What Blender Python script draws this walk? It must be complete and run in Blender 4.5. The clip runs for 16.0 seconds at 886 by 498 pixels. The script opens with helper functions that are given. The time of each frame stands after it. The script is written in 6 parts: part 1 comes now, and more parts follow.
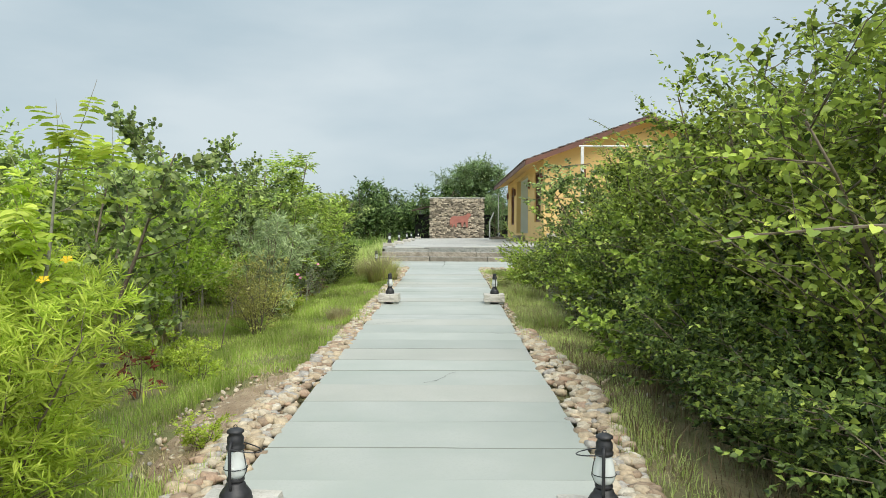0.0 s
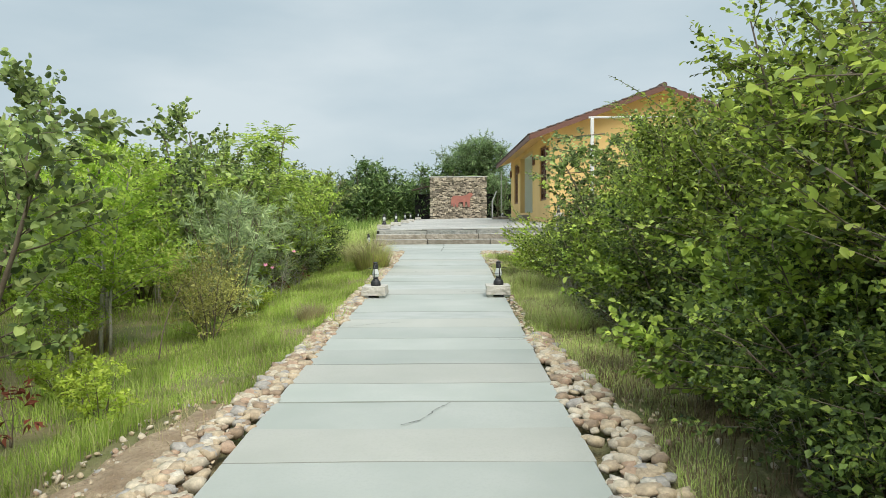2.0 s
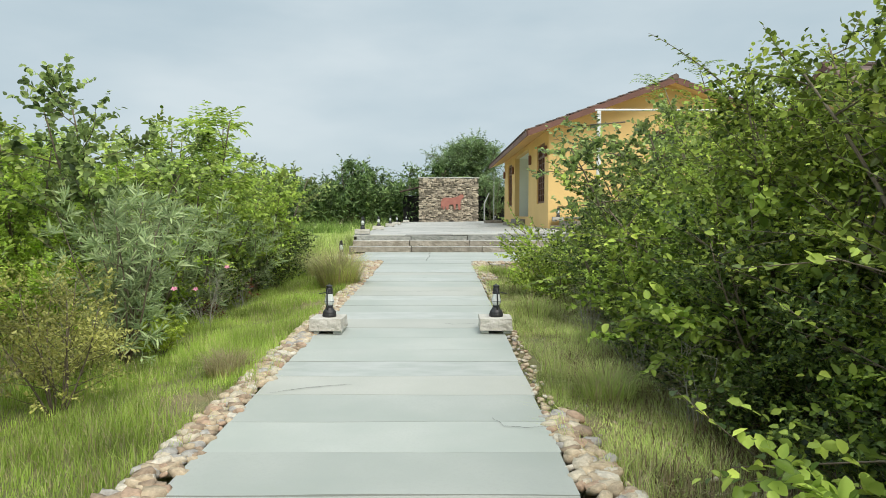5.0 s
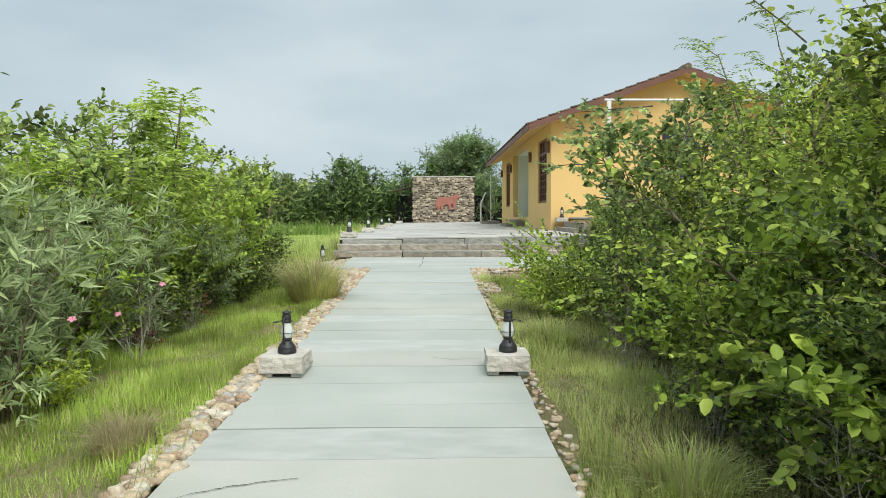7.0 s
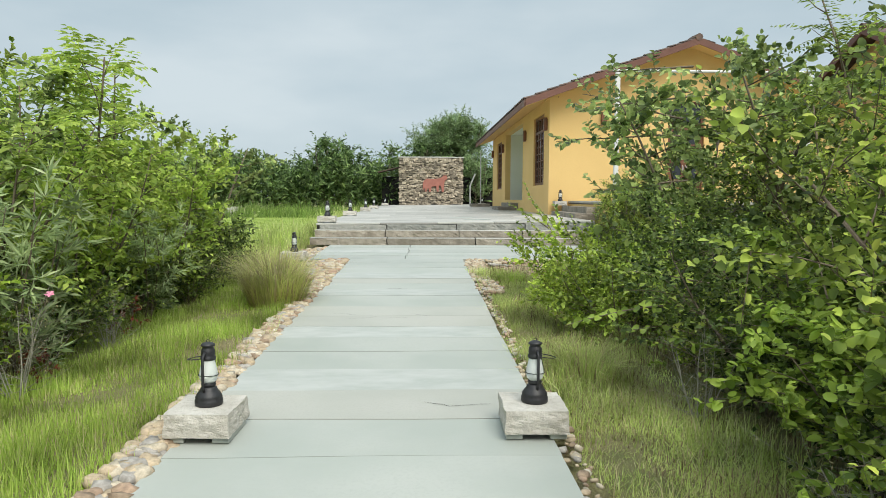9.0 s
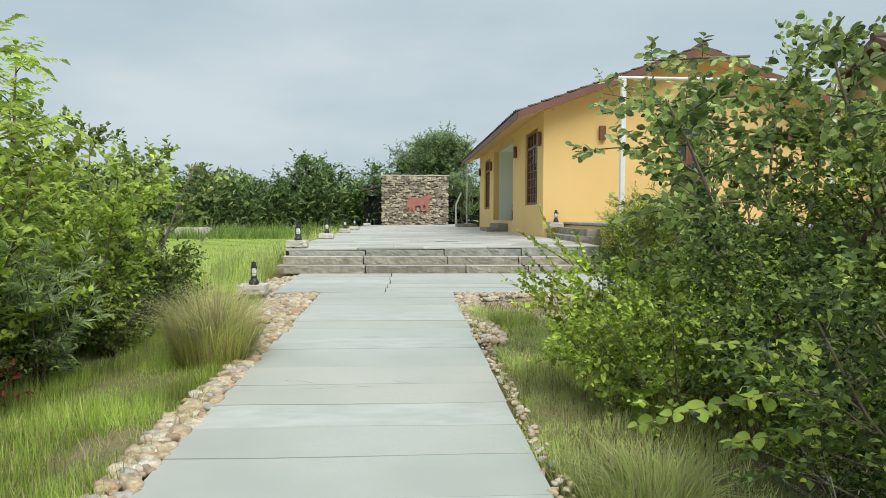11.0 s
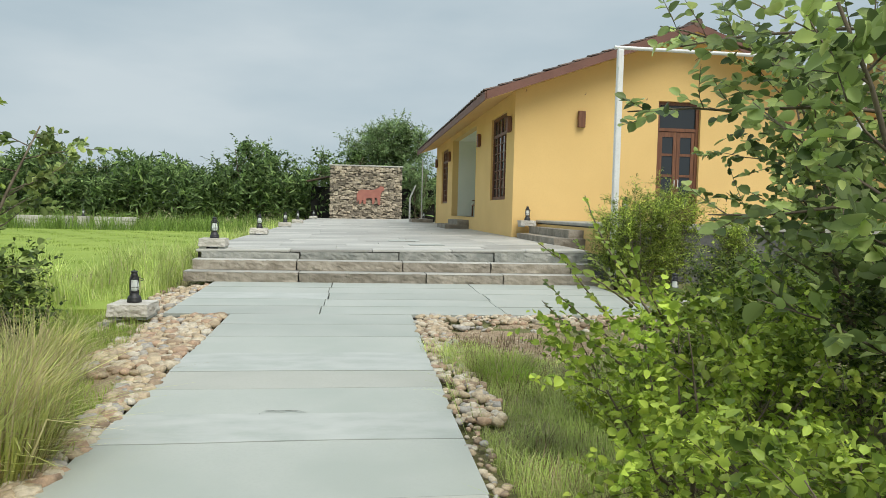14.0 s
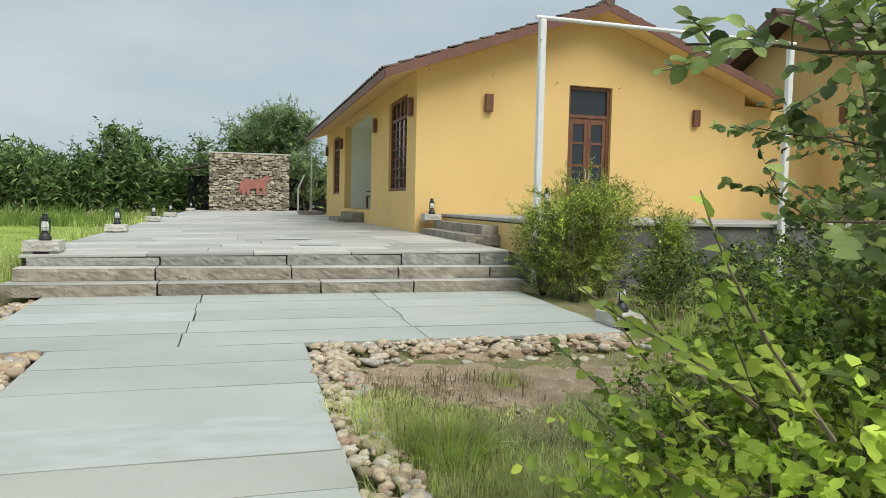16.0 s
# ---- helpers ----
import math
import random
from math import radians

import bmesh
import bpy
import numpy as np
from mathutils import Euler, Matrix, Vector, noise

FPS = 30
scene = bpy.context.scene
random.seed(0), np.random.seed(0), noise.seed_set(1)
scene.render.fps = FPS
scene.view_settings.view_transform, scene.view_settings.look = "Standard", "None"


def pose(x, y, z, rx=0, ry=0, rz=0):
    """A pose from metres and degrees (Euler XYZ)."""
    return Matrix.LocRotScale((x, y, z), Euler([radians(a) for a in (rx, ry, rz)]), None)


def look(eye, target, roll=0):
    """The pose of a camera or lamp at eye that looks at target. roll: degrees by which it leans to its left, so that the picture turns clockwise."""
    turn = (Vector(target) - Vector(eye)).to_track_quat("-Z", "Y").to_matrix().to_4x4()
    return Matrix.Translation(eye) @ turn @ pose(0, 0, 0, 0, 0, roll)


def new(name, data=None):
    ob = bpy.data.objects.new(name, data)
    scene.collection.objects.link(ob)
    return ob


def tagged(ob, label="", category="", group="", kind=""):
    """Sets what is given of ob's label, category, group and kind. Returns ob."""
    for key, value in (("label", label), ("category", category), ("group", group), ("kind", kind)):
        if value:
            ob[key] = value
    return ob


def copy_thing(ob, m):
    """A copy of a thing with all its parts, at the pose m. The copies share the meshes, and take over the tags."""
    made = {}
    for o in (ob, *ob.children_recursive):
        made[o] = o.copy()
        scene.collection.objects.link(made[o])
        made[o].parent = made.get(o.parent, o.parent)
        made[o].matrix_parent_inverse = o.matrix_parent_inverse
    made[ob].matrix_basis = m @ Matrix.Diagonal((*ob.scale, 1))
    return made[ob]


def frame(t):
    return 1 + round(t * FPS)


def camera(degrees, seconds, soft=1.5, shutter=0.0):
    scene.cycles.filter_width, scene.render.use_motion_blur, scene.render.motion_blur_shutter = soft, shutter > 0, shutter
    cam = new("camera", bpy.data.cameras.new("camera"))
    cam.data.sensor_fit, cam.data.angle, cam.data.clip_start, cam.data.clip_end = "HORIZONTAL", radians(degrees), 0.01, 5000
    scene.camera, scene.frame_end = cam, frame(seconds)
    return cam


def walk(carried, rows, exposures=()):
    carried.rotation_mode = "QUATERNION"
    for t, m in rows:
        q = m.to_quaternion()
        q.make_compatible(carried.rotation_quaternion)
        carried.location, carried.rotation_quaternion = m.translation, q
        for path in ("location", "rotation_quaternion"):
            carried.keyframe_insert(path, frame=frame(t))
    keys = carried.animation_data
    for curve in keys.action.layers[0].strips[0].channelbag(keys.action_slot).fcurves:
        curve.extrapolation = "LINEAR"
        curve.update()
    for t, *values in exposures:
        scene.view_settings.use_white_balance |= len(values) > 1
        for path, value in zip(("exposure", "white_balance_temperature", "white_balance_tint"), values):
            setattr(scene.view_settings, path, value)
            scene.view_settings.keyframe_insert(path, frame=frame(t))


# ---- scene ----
cam = camera(64.7, 16.0, soft=0.9)
METRES, EYE, TILT, LEAN, TURN = 14.5, 1.43, 0.0, 0.0, -0.1
ROWS = [
    (0.0, 0.0, 0.0, 0.0, 0.0, -1.25, -0.23),
    (0.5, 0.0024, 0.0306, -0.0009, 0.23, -1.47, -0.11),
    (1.0, 0.0049, 0.0608, -0.0002, 0.33, -1.77, 0.08),
    (1.5, 0.0082, 0.0917, 0.0008, 0.29, -2.25, 0.18),
    (2.0, 0.0084, 0.1224, 0.0007, 0.22, -2.87, 0.38),
    (2.5, 0.0134, 0.1523, 0.0003, 0.12, -3.51, 0.56),
    (3.0, 0.0151, 0.183, -0.0003, 0.1, -3.89, 0.55),
    (3.5, 0.0152, 0.2123, 0.0009, -0.0, -3.92, 0.4),
    (4.0, 0.0152, 0.2434, 0.0026, -0.19, -3.51, 0.02),
    (6.5, 0.0197, 0.3995, 0.0043, -0.84, -2.36, 0.08),
    (7.0, 0.0182, 0.4317, 0.0052, -0.93, -2.68, 0.05),
    (7.5, 0.0185, 0.4637, 0.0061, -1.06, -3.18, -0.16),
    (8.0, 0.0153, 0.4951, 0.0053, -1.26, -3.74, -0.32),
    (8.5, 0.015, 0.526, 0.005, -1.61, -4.12, -0.34),
    (9.0, 0.0161, 0.5572, 0.0071, -2.02, -4.16, -0.3),
    (11.5, 0.019, 0.7159, 0.0114, -3.6, -2.21, -0.35),
    (12.0, 0.0206, 0.7477, 0.0113, -3.84, -1.95, -0.55),
    (12.5, 0.0198, 0.7789, 0.0132, -4.06, -1.79, -0.82),
    (13.0, 0.019, 0.8095, 0.0141, -4.62, -1.92, -0.99),
    (13.5, 0.0224, 0.8417, 0.0139, -5.82, -2.37, -1.18),
    (14.0, 0.0248, 0.8731, 0.0137, -7.28, -3.07, -1.39),
    (14.5, 0.0263, 0.9046, 0.0152, -8.93, -3.68, -1.52),
    (15.0, 0.0303, 0.9371, 0.0168, -10.6, -3.93, -1.58),
    (15.5, 0.0301, 0.9688, 0.0177, -13.01, -3.83, -1.44),
    (16.0, 0.033, 0.9974, 0.0169, -16.28, -3.65, -1.29),
]
walk(cam, [(t, pose(0, 0, EYE, TILT, LEAN, TURN) @ pose(METRES * x, METRES * y, METRES * z, 90 + pitch, roll, yaw)) for t, x, y, z, yaw, pitch, roll in ROWS],
     exposures=((0.0, 0.10), (9.0, 0.08), (12.5, -0.03), (16.0, -0.09)))

# ---------------------------------------------------------------- light
world = bpy.data.worlds.new("sky")
scene.world = world
world.use_nodes = True
wt = world.node_tree
wt.nodes.clear()
w_out = wt.nodes.new("ShaderNodeOutputWorld")
w_bg = wt.nodes.new("ShaderNodeBackground")
w_sky = wt.nodes.new("ShaderNodeTexSky")
w_sky.sky_type, w_sky.sun_disc = "NISHITA", False
w_sky.sun_elevation, w_sky.sun_rotation = radians(51), radians(158)
w_sky.air_density, w_sky.dust_density = 1.0, 2.0
w_gain = wt.nodes.new("ShaderNodeMix")
w_gain.data_type, w_gain.blend_type = "RGBA", "MULTIPLY"
w_gain.inputs["Factor"].default_value = 1.0
w_gain.inputs["B"].default_value = (0.06, 0.06, 0.06, 1)
w_co = wt.nodes.new("ShaderNodeTexCoord")
w_map = wt.nodes.new("ShaderNodeMapping")
w_map.inputs["Scale"].default_value = (1.0, 1.0, 3.2)
w_n = wt.nodes.new("ShaderNodeTexNoise")
w_n.inputs["Scale"].default_value, w_n.inputs["Detail"].default_value, w_n.inputs["Roughness"].default_value = 2.0, 5.0, 0.5
w_ramp = wt.nodes.new("ShaderNodeValToRGB")
w_ramp.color_ramp.elements[0].position, w_ramp.color_ramp.elements[0].color = 0.34, (0.47, 0.588, 0.655, 1)
w_ramp.color_ramp.elements[1].position, w_ramp.color_ramp.elements[1].color = 0.66, (0.655, 0.745, 0.785, 1)
w_mix = wt.nodes.new("ShaderNodeMix")
w_mix.data_type = "RGBA"
w_mix.inputs["Factor"].default_value = 0.9
L = wt.links.new
L(w_co.outputs["Generated"], w_map.inputs["Vector"])
L(w_map.outputs["Vector"], w_n.inputs["Vector"])
L(w_n.outputs["Fac"], w_ramp.inputs["Fac"])
L(w_sky.outputs["Color"], w_gain.inputs["A"])
L(w_gain.outputs["Result"], w_mix.inputs["A"])
L(w_ramp.outputs["Color"], w_mix.inputs["B"])
# an overcast sky grows brighter towards the zenith
w_sep = wt.nodes.new("ShaderNodeSeparateXYZ")
w_up = wt.nodes.new("ShaderNodeMapRange")
w_up.interpolation_type = "SMOOTHSTEP"
w_up.inputs[1].default_value, w_up.inputs[2].default_value = 0.25, 1.0
w_up.inputs[3].default_value, w_up.inputs[4].default_value = 1.0, 1.75
w_cie = wt.nodes.new("ShaderNodeVectorMath")
w_cie.operation = "SCALE"
L(w_co.outputs["Generated"], w_sep.inputs["Vector"])
L(w_sep.outputs["Z"], w_up.inputs[0])
L(w_mix.outputs["Result"], w_cie.inputs[0])
L(w_up.outputs[0], w_cie.inputs["Scale"])
L(w_cie.outputs["Vector"], w_bg.inputs["Color"])
L(w_bg.outputs["Background"], w_out.inputs["Surface"])
w_bg.inputs["Strength"].default_value = 1.0

sun = new("sun", bpy.data.lights.new("sun", "SUN"))
sun.data.energy, sun.data.angle, sun.data.color = 3.0, radians(40), (1.0, 0.95, 0.86)
sun.matrix_world = look((5.5, -14.0, 18.5), (0, 0, 0))


# ---------------------------------------------------------------- materials
def nodes_of(name):
    m = bpy.data.materials.new(name)
    m.use_nodes = True
    nt = m.node_tree
    return m, nt, nt.nodes["Principled BSDF"]


def mat(name, c1, c2, scale=3.0, rough=0.8, bump=0.3, fine=40.0, spread=0.0, metal=0.0, c3=None, bump_d=0.01, stretch=None):
    """Two colours over large noise, speckle of a third over fine noise, bump, and a shift of value per object."""
    m, nt, p = nodes_of(name)
    N, K = nt.nodes.new, nt.links.new
    co = N("ShaderNodeTexCoord")
    src = co.outputs["Object"]
    if stretch:
        mp = N("ShaderNodeMapping")
        mp.inputs["Scale"].default_value = stretch
        K(src, mp.inputs["Vector"])
        src = mp.outputs["Vector"]
    oi = N("ShaderNodeObjectInfo")
    off = N("ShaderNodeVectorMath")
    off.operation = "SCALE"
    off.inputs[0].default_value = (13.0, 7.0, 5.0)
    K(oi.outputs["Random"], off.inputs["Scale"])
    add = N("ShaderNodeVectorMath")
    K(src, add.inputs[0])
    K(off.outputs["Vector"], add.inputs[1])
    n1 = N("ShaderNodeTexNoise")
    n1.inputs["Scale"].default_value, n1.inputs["Detail"].default_value = scale, 5.0
    n2 = N("ShaderNodeTexNoise")
    n2.inputs["Scale"].default_value, n2.inputs["Detail"].default_value, n2.inputs["Roughness"].default_value = fine, 6.0, 0.65
    for n in (n1, n2):
        K(add.outputs["Vector"], n.inputs["Vector"])
    r1 = N("ShaderNodeValToRGB")
    r1.color_ramp.elements[0].position, r1.color_ramp.elements[0].color = 0.35, (*c1, 1)
    r1.color_ramp.elements[1].position, r1.color_ramp.elements[1].color = 0.65, (*c2, 1)
    K(n1.outputs["Fac"], r1.inputs["Fac"])
    mx = N("ShaderNodeMix")
    mx.data_type, mx.blend_type = "RGBA", "MIX"
    r2 = N("ShaderNodeMapRange")
    r2.inputs[1].default_value, r2.inputs[2].default_value, r2.inputs[4].default_value = 0.48, 0.72, 0.7
    K(n2.outputs["Fac"], r2.inputs[0])
    K(r2.outputs[0], mx.inputs["Factor"])
    K(r1.outputs["Color"], mx.inputs["A"])
    mx.inputs["B"].default_value = (*(c3 or [0.6 * a for a in c1]), 1)
    hs = N("ShaderNodeHueSaturation")
    mr = N("ShaderNodeMapRange")
    mr.inputs[3].default_value, mr.inputs[4].default_value = 1 - spread, 1 + spread
    K(oi.outputs["Random"], mr.inputs[0])
    K(mr.outputs[0], hs.inputs["Value"])
    K(mx.outputs["Result"], hs.inputs["Color"])
    K(hs.outputs["Color"], p.inputs["Base Color"])
    p.inputs["Roughness"].default_value, p.inputs["Metallic"].default_value = rough, metal
    bp = N("ShaderNodeBump")
    bp.inputs["Strength"].default_value, bp.inputs["Distance"].default_value = bump, bump_d
    K(n2.outputs["Fac"], bp.inputs["Height"])
    K(bp.outputs["Normal"], p.inputs["Normal"])
    return m


def leaf_mat(name, dark, light, tip=None, gloss=0.36, trans=0.36):
    m, nt, p = nodes_of(name)
    N, K = nt.nodes.new, nt.links.new
    geo = N("ShaderNodeNewGeometry")
    r = N("ShaderNodeValToRGB")
    r.color_ramp.elements[0].color = (*dark, 1)
    r.color_ramp.elements[1].color = (*light, 1)
    r.color_ramp.elements[1].position = 0.82
    if tip:
        e = r.color_ramp.elements.new(0.97)
        e.color = (*tip, 1)
    K(geo.outputs["Random Per Island"], r.inputs["Fac"])
    co = N("ShaderNodeTexCoord")
    nz = N("ShaderNodeTexNoise")
    nz.inputs["Scale"].default_value = 1.7
    K(co.outputs["Object"], nz.inputs["Vector"])
    mr = N("ShaderNodeMapRange")
    mr.inputs[1].default_value, mr.inputs[2].default_value = 0.3, 0.7
    mr.inputs[3].default_value, mr.inputs[4].default_value = 0.5, 1.45
    K(nz.outputs["Fac"], mr.inputs[0])
    hs = N("ShaderNodeHueSaturation")
    K(mr.outputs[0], hs.inputs["Value"])
    K(r.outputs["Color"], hs.inputs["Color"])
    K(hs.outputs["Color"], p.inputs["Base Color"])
    p.inputs["Roughness"].default_value = gloss
    p.inputs["Specular IOR Level"].default_value = 0.2
    tr = N("ShaderNodeBsdfTranslucent")
    K(hs.outputs["Color"], tr.inputs["Color"])
    ms = N("ShaderNodeMixShader")
    ms.inputs["Fac"].default_value = trans
    K(p.outputs["BSDF"], ms.inputs[1])
    K(tr.outputs["BSDF"], ms.inputs[2])
    K(ms.outputs["Shader"], nt.nodes["Material Output"].inputs["Surface"])
    return m


def pebble_mat(name, per_island=False):
    """River stones: each one tan, buff, orange, grey or near white, mottled over with noise."""
    m, nt, p = nodes_of(name)
    N, K = nt.nodes.new, nt.links.new
    src = N("ShaderNodeNewGeometry").outputs["Random Per Island"] if per_island else N("ShaderNodeObjectInfo").outputs["Random"]
    r = N("ShaderNodeValToRGB")
    cols = [(0.0, (0.34, 0.25, 0.17)), (0.14, (0.48, 0.38, 0.26)), (0.34, (0.57, 0.49, 0.37)), (0.54, (0.46, 0.32, 0.22)), (0.66, (0.41, 0.38, 0.34)), (0.78, (0.55, 0.44, 0.30)), (0.93, (0.62, 0.56, 0.46))]
    r.color_ramp.interpolation = "CONSTANT"
    r.color_ramp.elements[0].color = (*cols[0][1], 1)
    r.color_ramp.elements[1].position, r.color_ramp.elements[1].color = cols[1][0], (*cols[1][1], 1)
    for pos, c in cols[2:]:
        e = r.color_ramp.elements.new(pos)
        e.color = (*c, 1)
    K(src, r.inputs["Fac"])
    co = N("ShaderNodeTexCoord")
    n = N("ShaderNodeTexNoise")
    n.inputs["Scale"].default_value, n.inputs["Detail"].default_value, n.inputs["Roughness"].default_value = (26.0 if per_island else 2.6), 6.0, 0.65
    K(co.outputs["Object"], n.inputs["Vector"])
    mr = N("ShaderNodeMapRange")
    mr.inputs[1].default_value, mr.inputs[2].default_value, mr.inputs[3].default_value, mr.inputs[4].default_value = 0.3, 0.7, 0.55, 1.18
    K(n.outputs["Fac"], mr.inputs[0])
    hs = N("ShaderNodeHueSaturation")
    K(mr.outputs[0], hs.inputs["Value"])
    K(r.outputs["Color"], hs.inputs["Color"])
    K(hs.outputs["Color"], p.inputs["Base Color"])
    p.inputs["Roughness"].default_value = 0.85
    bp = N("ShaderNodeBump")
    bp.inputs["Strength"].default_value, bp.inputs["Distance"].default_value = 0.5, 0.008
    K(n.outputs["Fac"], bp.inputs["Height"])
    K(bp.outputs["Normal"], p.inputs["Normal"])
    return m


def plain(name, c, rough=0.5, metal=0.0, trans=0.0, ior=1.45):
    m, nt, p = nodes_of(name)
    p.inputs["Base Color"].default_value = (*c, 1)
    p.inputs["Roughness"].default_value, p.inputs["Metallic"].default_value = rough, metal
    p.inputs["Transmission Weight"].default_value, p.inputs["IOR"].default_value = trans, ior
    return m


M_COBBLE, M_PEBREST = pebble_mat("river_stone"), pebble_mat("river_stone_bed", True)
M_SLAB = mat("kota_stone", (0.345, 0.37, 0.335), (0.405, 0.42, 0.385), 1.3, 0.6, 0.2, 55, 0.09, c3=(0.355, 0.37, 0.34), bump_d=0.003)
M_SLAB_PALE = mat("pale_veined_stone", (0.36, 0.382, 0.352), (0.445, 0.458, 0.432), 3.2, 0.6, 0.15, 14, 0.05, c3=(0.415, 0.43, 0.41), bump_d=0.003, stretch=(1, 2.2, 1))
M_SLAB_WARM = mat("warm_grey_stone", (0.375, 0.38, 0.338), (0.43, 0.428, 0.385), 1.3, 0.6, 0.2, 55, 0.06, c3=(0.37, 0.37, 0.33), bump_d=0.003)
M_TERR = mat("terrace_stone", (0.345, 0.34, 0.31), (0.48, 0.465, 0.425), 1.0, 0.6, 0.25, 30, 0.2, c3=(0.315, 0.295, 0.26), bump_d=0.004, stretch=(1, 2.5, 1))
M_ROUGH = mat("rock_faced_stone", (0.235, 0.205, 0.16), (0.375, 0.335, 0.275), 5, 0.9, 0.8, 20, 0.2, c3=(0.16, 0.135, 0.10), bump_d=0.02)
M_GREYROCK = mat("grey_green_rock", (0.205, 0.215, 0.195), (0.35, 0.345, 0.31), 5, 0.85, 0.8, 24, 0.22, c3=(0.20, 0.20, 0.18), bump_d=0.015)
M_BLOCK = mat("pale_sandstone", (0.48, 0.45, 0.395), (0.60, 0.57, 0.515), 6, 0.9, 0.9, 30, 0.08, c3=(0.38, 0.35, 0.30), bump_d=0.016)
M_RUBBLE = mat("rubble_stone", (0.22, 0.18, 0.13), (0.48, 0.42, 0.325), 4, 0.9, 0.7, 18, 0.6, c3=(0.17, 0.145, 0.11), bump_d=0.02)
M_MORTAR = mat("mortar", (0.10, 0.085, 0.07), (0.15, 0.13, 0.11), 8, 0.95, 0.6, 40)
M_SOIL = mat("soil_and_litter", (0.17, 0.19, 0.06), (0.30, 0.25, 0.13), 2.4, 0.95, 1.0, 30, c3=(0.15, 0.13, 0.065), bump_d=0.04)
M_DIRT = mat("sandy_dirt", (0.34, 0.245, 0.155), (0.49, 0.375, 0.25), 4.5, 0.95, 1.0, 34, c3=(0.23, 0.16, 0.10), bump_d=0.04)
M_YELLOW = mat("yellow_plaster", (0.70, 0.475, 0.185), (0.75, 0.515, 0.205), 0.7, 0.85, 0.12, 30, c3=(0.68, 0.46, 0.18), bump_d=0.004)
M_CREAM = mat("pale_plaster", (0.72, 0.74, 0.62), (0.79, 0.80, 0.69), 0.8, 0.85, 0.1, 30, c3=(0.70, 0.72, 0.60), bump_d=0.004)
M_WOOD = mat("brown_wood", (0.13, 0.05, 0.025), (0.20, 0.085, 0.04), 4, 0.45, 0.2, 30, 0.05, c3=(0.09, 0.035, 0.02), bump_d=0.003, stretch=(6, 6, 0.8))
M_FASCIA = mat("fascia_brown", (0.15, 0.065, 0.045), (0.19, 0.085, 0.06), 2, 0.6, 0.1, 30, c3=(0.12, 0.05, 0.035))
M_TILE = mat("clay_tile", (0.085, 0.062, 0.055), (0.16, 0.105, 0.08), 4, 0.9, 0.5, 25, 0.3, c3=(0.06, 0.05, 0.047), bump_d=0.01)
M_STEEL = mat("weathered_grey_paint", (0.30, 0.30, 0.29), (0.42, 0.42, 0.41), 3, 0.6, 0.1, 40, c3=(0.24, 0.23, 0.22))
M_BLACK = mat("black_iron", (0.018, 0.018, 0.02), (0.03, 0.03, 0.033), 20, 0.5, 0.25, 90, c3=(0.012, 0.012, 0.013), bump_d=0.001)
M_WHITE = mat("white_paint", (0.70, 0.70, 0.70), (0.80, 0.80, 0.79), 3, 0.5, 0.1, 40, c3=(0.60, 0.59, 0.57))
M_RED = mat("red_cutout", (0.31, 0.12, 0.095), (0.39, 0.16, 0.12), 4, 0.8, 0.3, 30, c3=(0.32, 0.12, 0.09))
M_BARK = mat("bark", (0.13, 0.10, 0.07), (0.22, 0.18, 0.13), 6, 0.9, 0.6, 30)
M_PALEBARK = mat("pale_bark", (0.30, 0.28, 0.23), (0.42, 0.40, 0.34), 6, 0.85, 0.4, 30)
M_JOINT = mat("joint_dirt", (0.028, 0.026, 0.022), (0.045, 0.042, 0.036), 20, 0.95, 0.3, 60)
M_GLASS = plain("window_glass", (0.03, 0.035, 0.04), 0.05)
M_GLOBE = plain("lantern_globe", (0.86, 0.90, 0.88), 0.25, 0.0, 0.35, 1.2)
M_PLINTH = mat("dark_plinth_stone", (0.10, 0.10, 0.10), (0.17, 0.17, 0.16), 3, 0.9, 0.6, 18, c3=(0.07, 0.07, 0.07), bump_d=0.015)
# near-black: the lack of light indoors is put into this colour
M_UNLIT = plain("unlit_black", (0.015, 0.014, 0.013), 0.9)
M_LEAF_A = leaf_mat("leaf_dense", (0.035, 0.063, 0.016), (0.46, 0.58, 0.11), (0.64, 0.72, 0.14))
# darker copy of the hedge leaf: shade low in the growth put into colour
M_LEAF_SHADE = leaf_mat("leaf_shade_tone", (0.016, 0.034, 0.011), (0.19, 0.27, 0.066), (0.42, 0.51, 0.1))
M_LEAF_B = leaf_mat("leaf_broad", (0.19, 0.29, 0.055), (0.54, 0.67, 0.14), (0.6, 0.7, 0.17), trans=0.5)
M_LEAF_C = leaf_mat("leaf_bright", (0.36, 0.49, 0.05), (0.62, 0.73, 0.12), (0.66, 0.74, 0.15), trans=0.45)
M_LEAF_D = leaf_mat("leaf_grey", (0.25, 0.34, 0.16), (0.52, 0.62, 0.31), (0.58, 0.66, 0.37), trans=0.4)
M_LEAF_E = leaf_mat("leaf_feather", (0.22, 0.36, 0.045), (0.54, 0.69, 0.12), (0.6, 0.72, 0.14), trans=0.46)
M_LEAF_F = leaf_mat("leaf_far", (0.036, 0.069, 0.025), (0.235, 0.35, 0.125), (0.37, 0.50, 0.18))
M_LEAF_W = leaf_mat("leaf_willow", (0.13, 0.21, 0.09), (0.35, 0.46, 0.21))
M_LEAF_Y = leaf_mat("leaf_yellowing", (0.33, 0.34, 0.1), (0.58, 0.56, 0.18))
M_LEAF_R = leaf_mat("leaf_red", (0.096, 0.027, 0.018), (0.28, 0.09, 0.05))
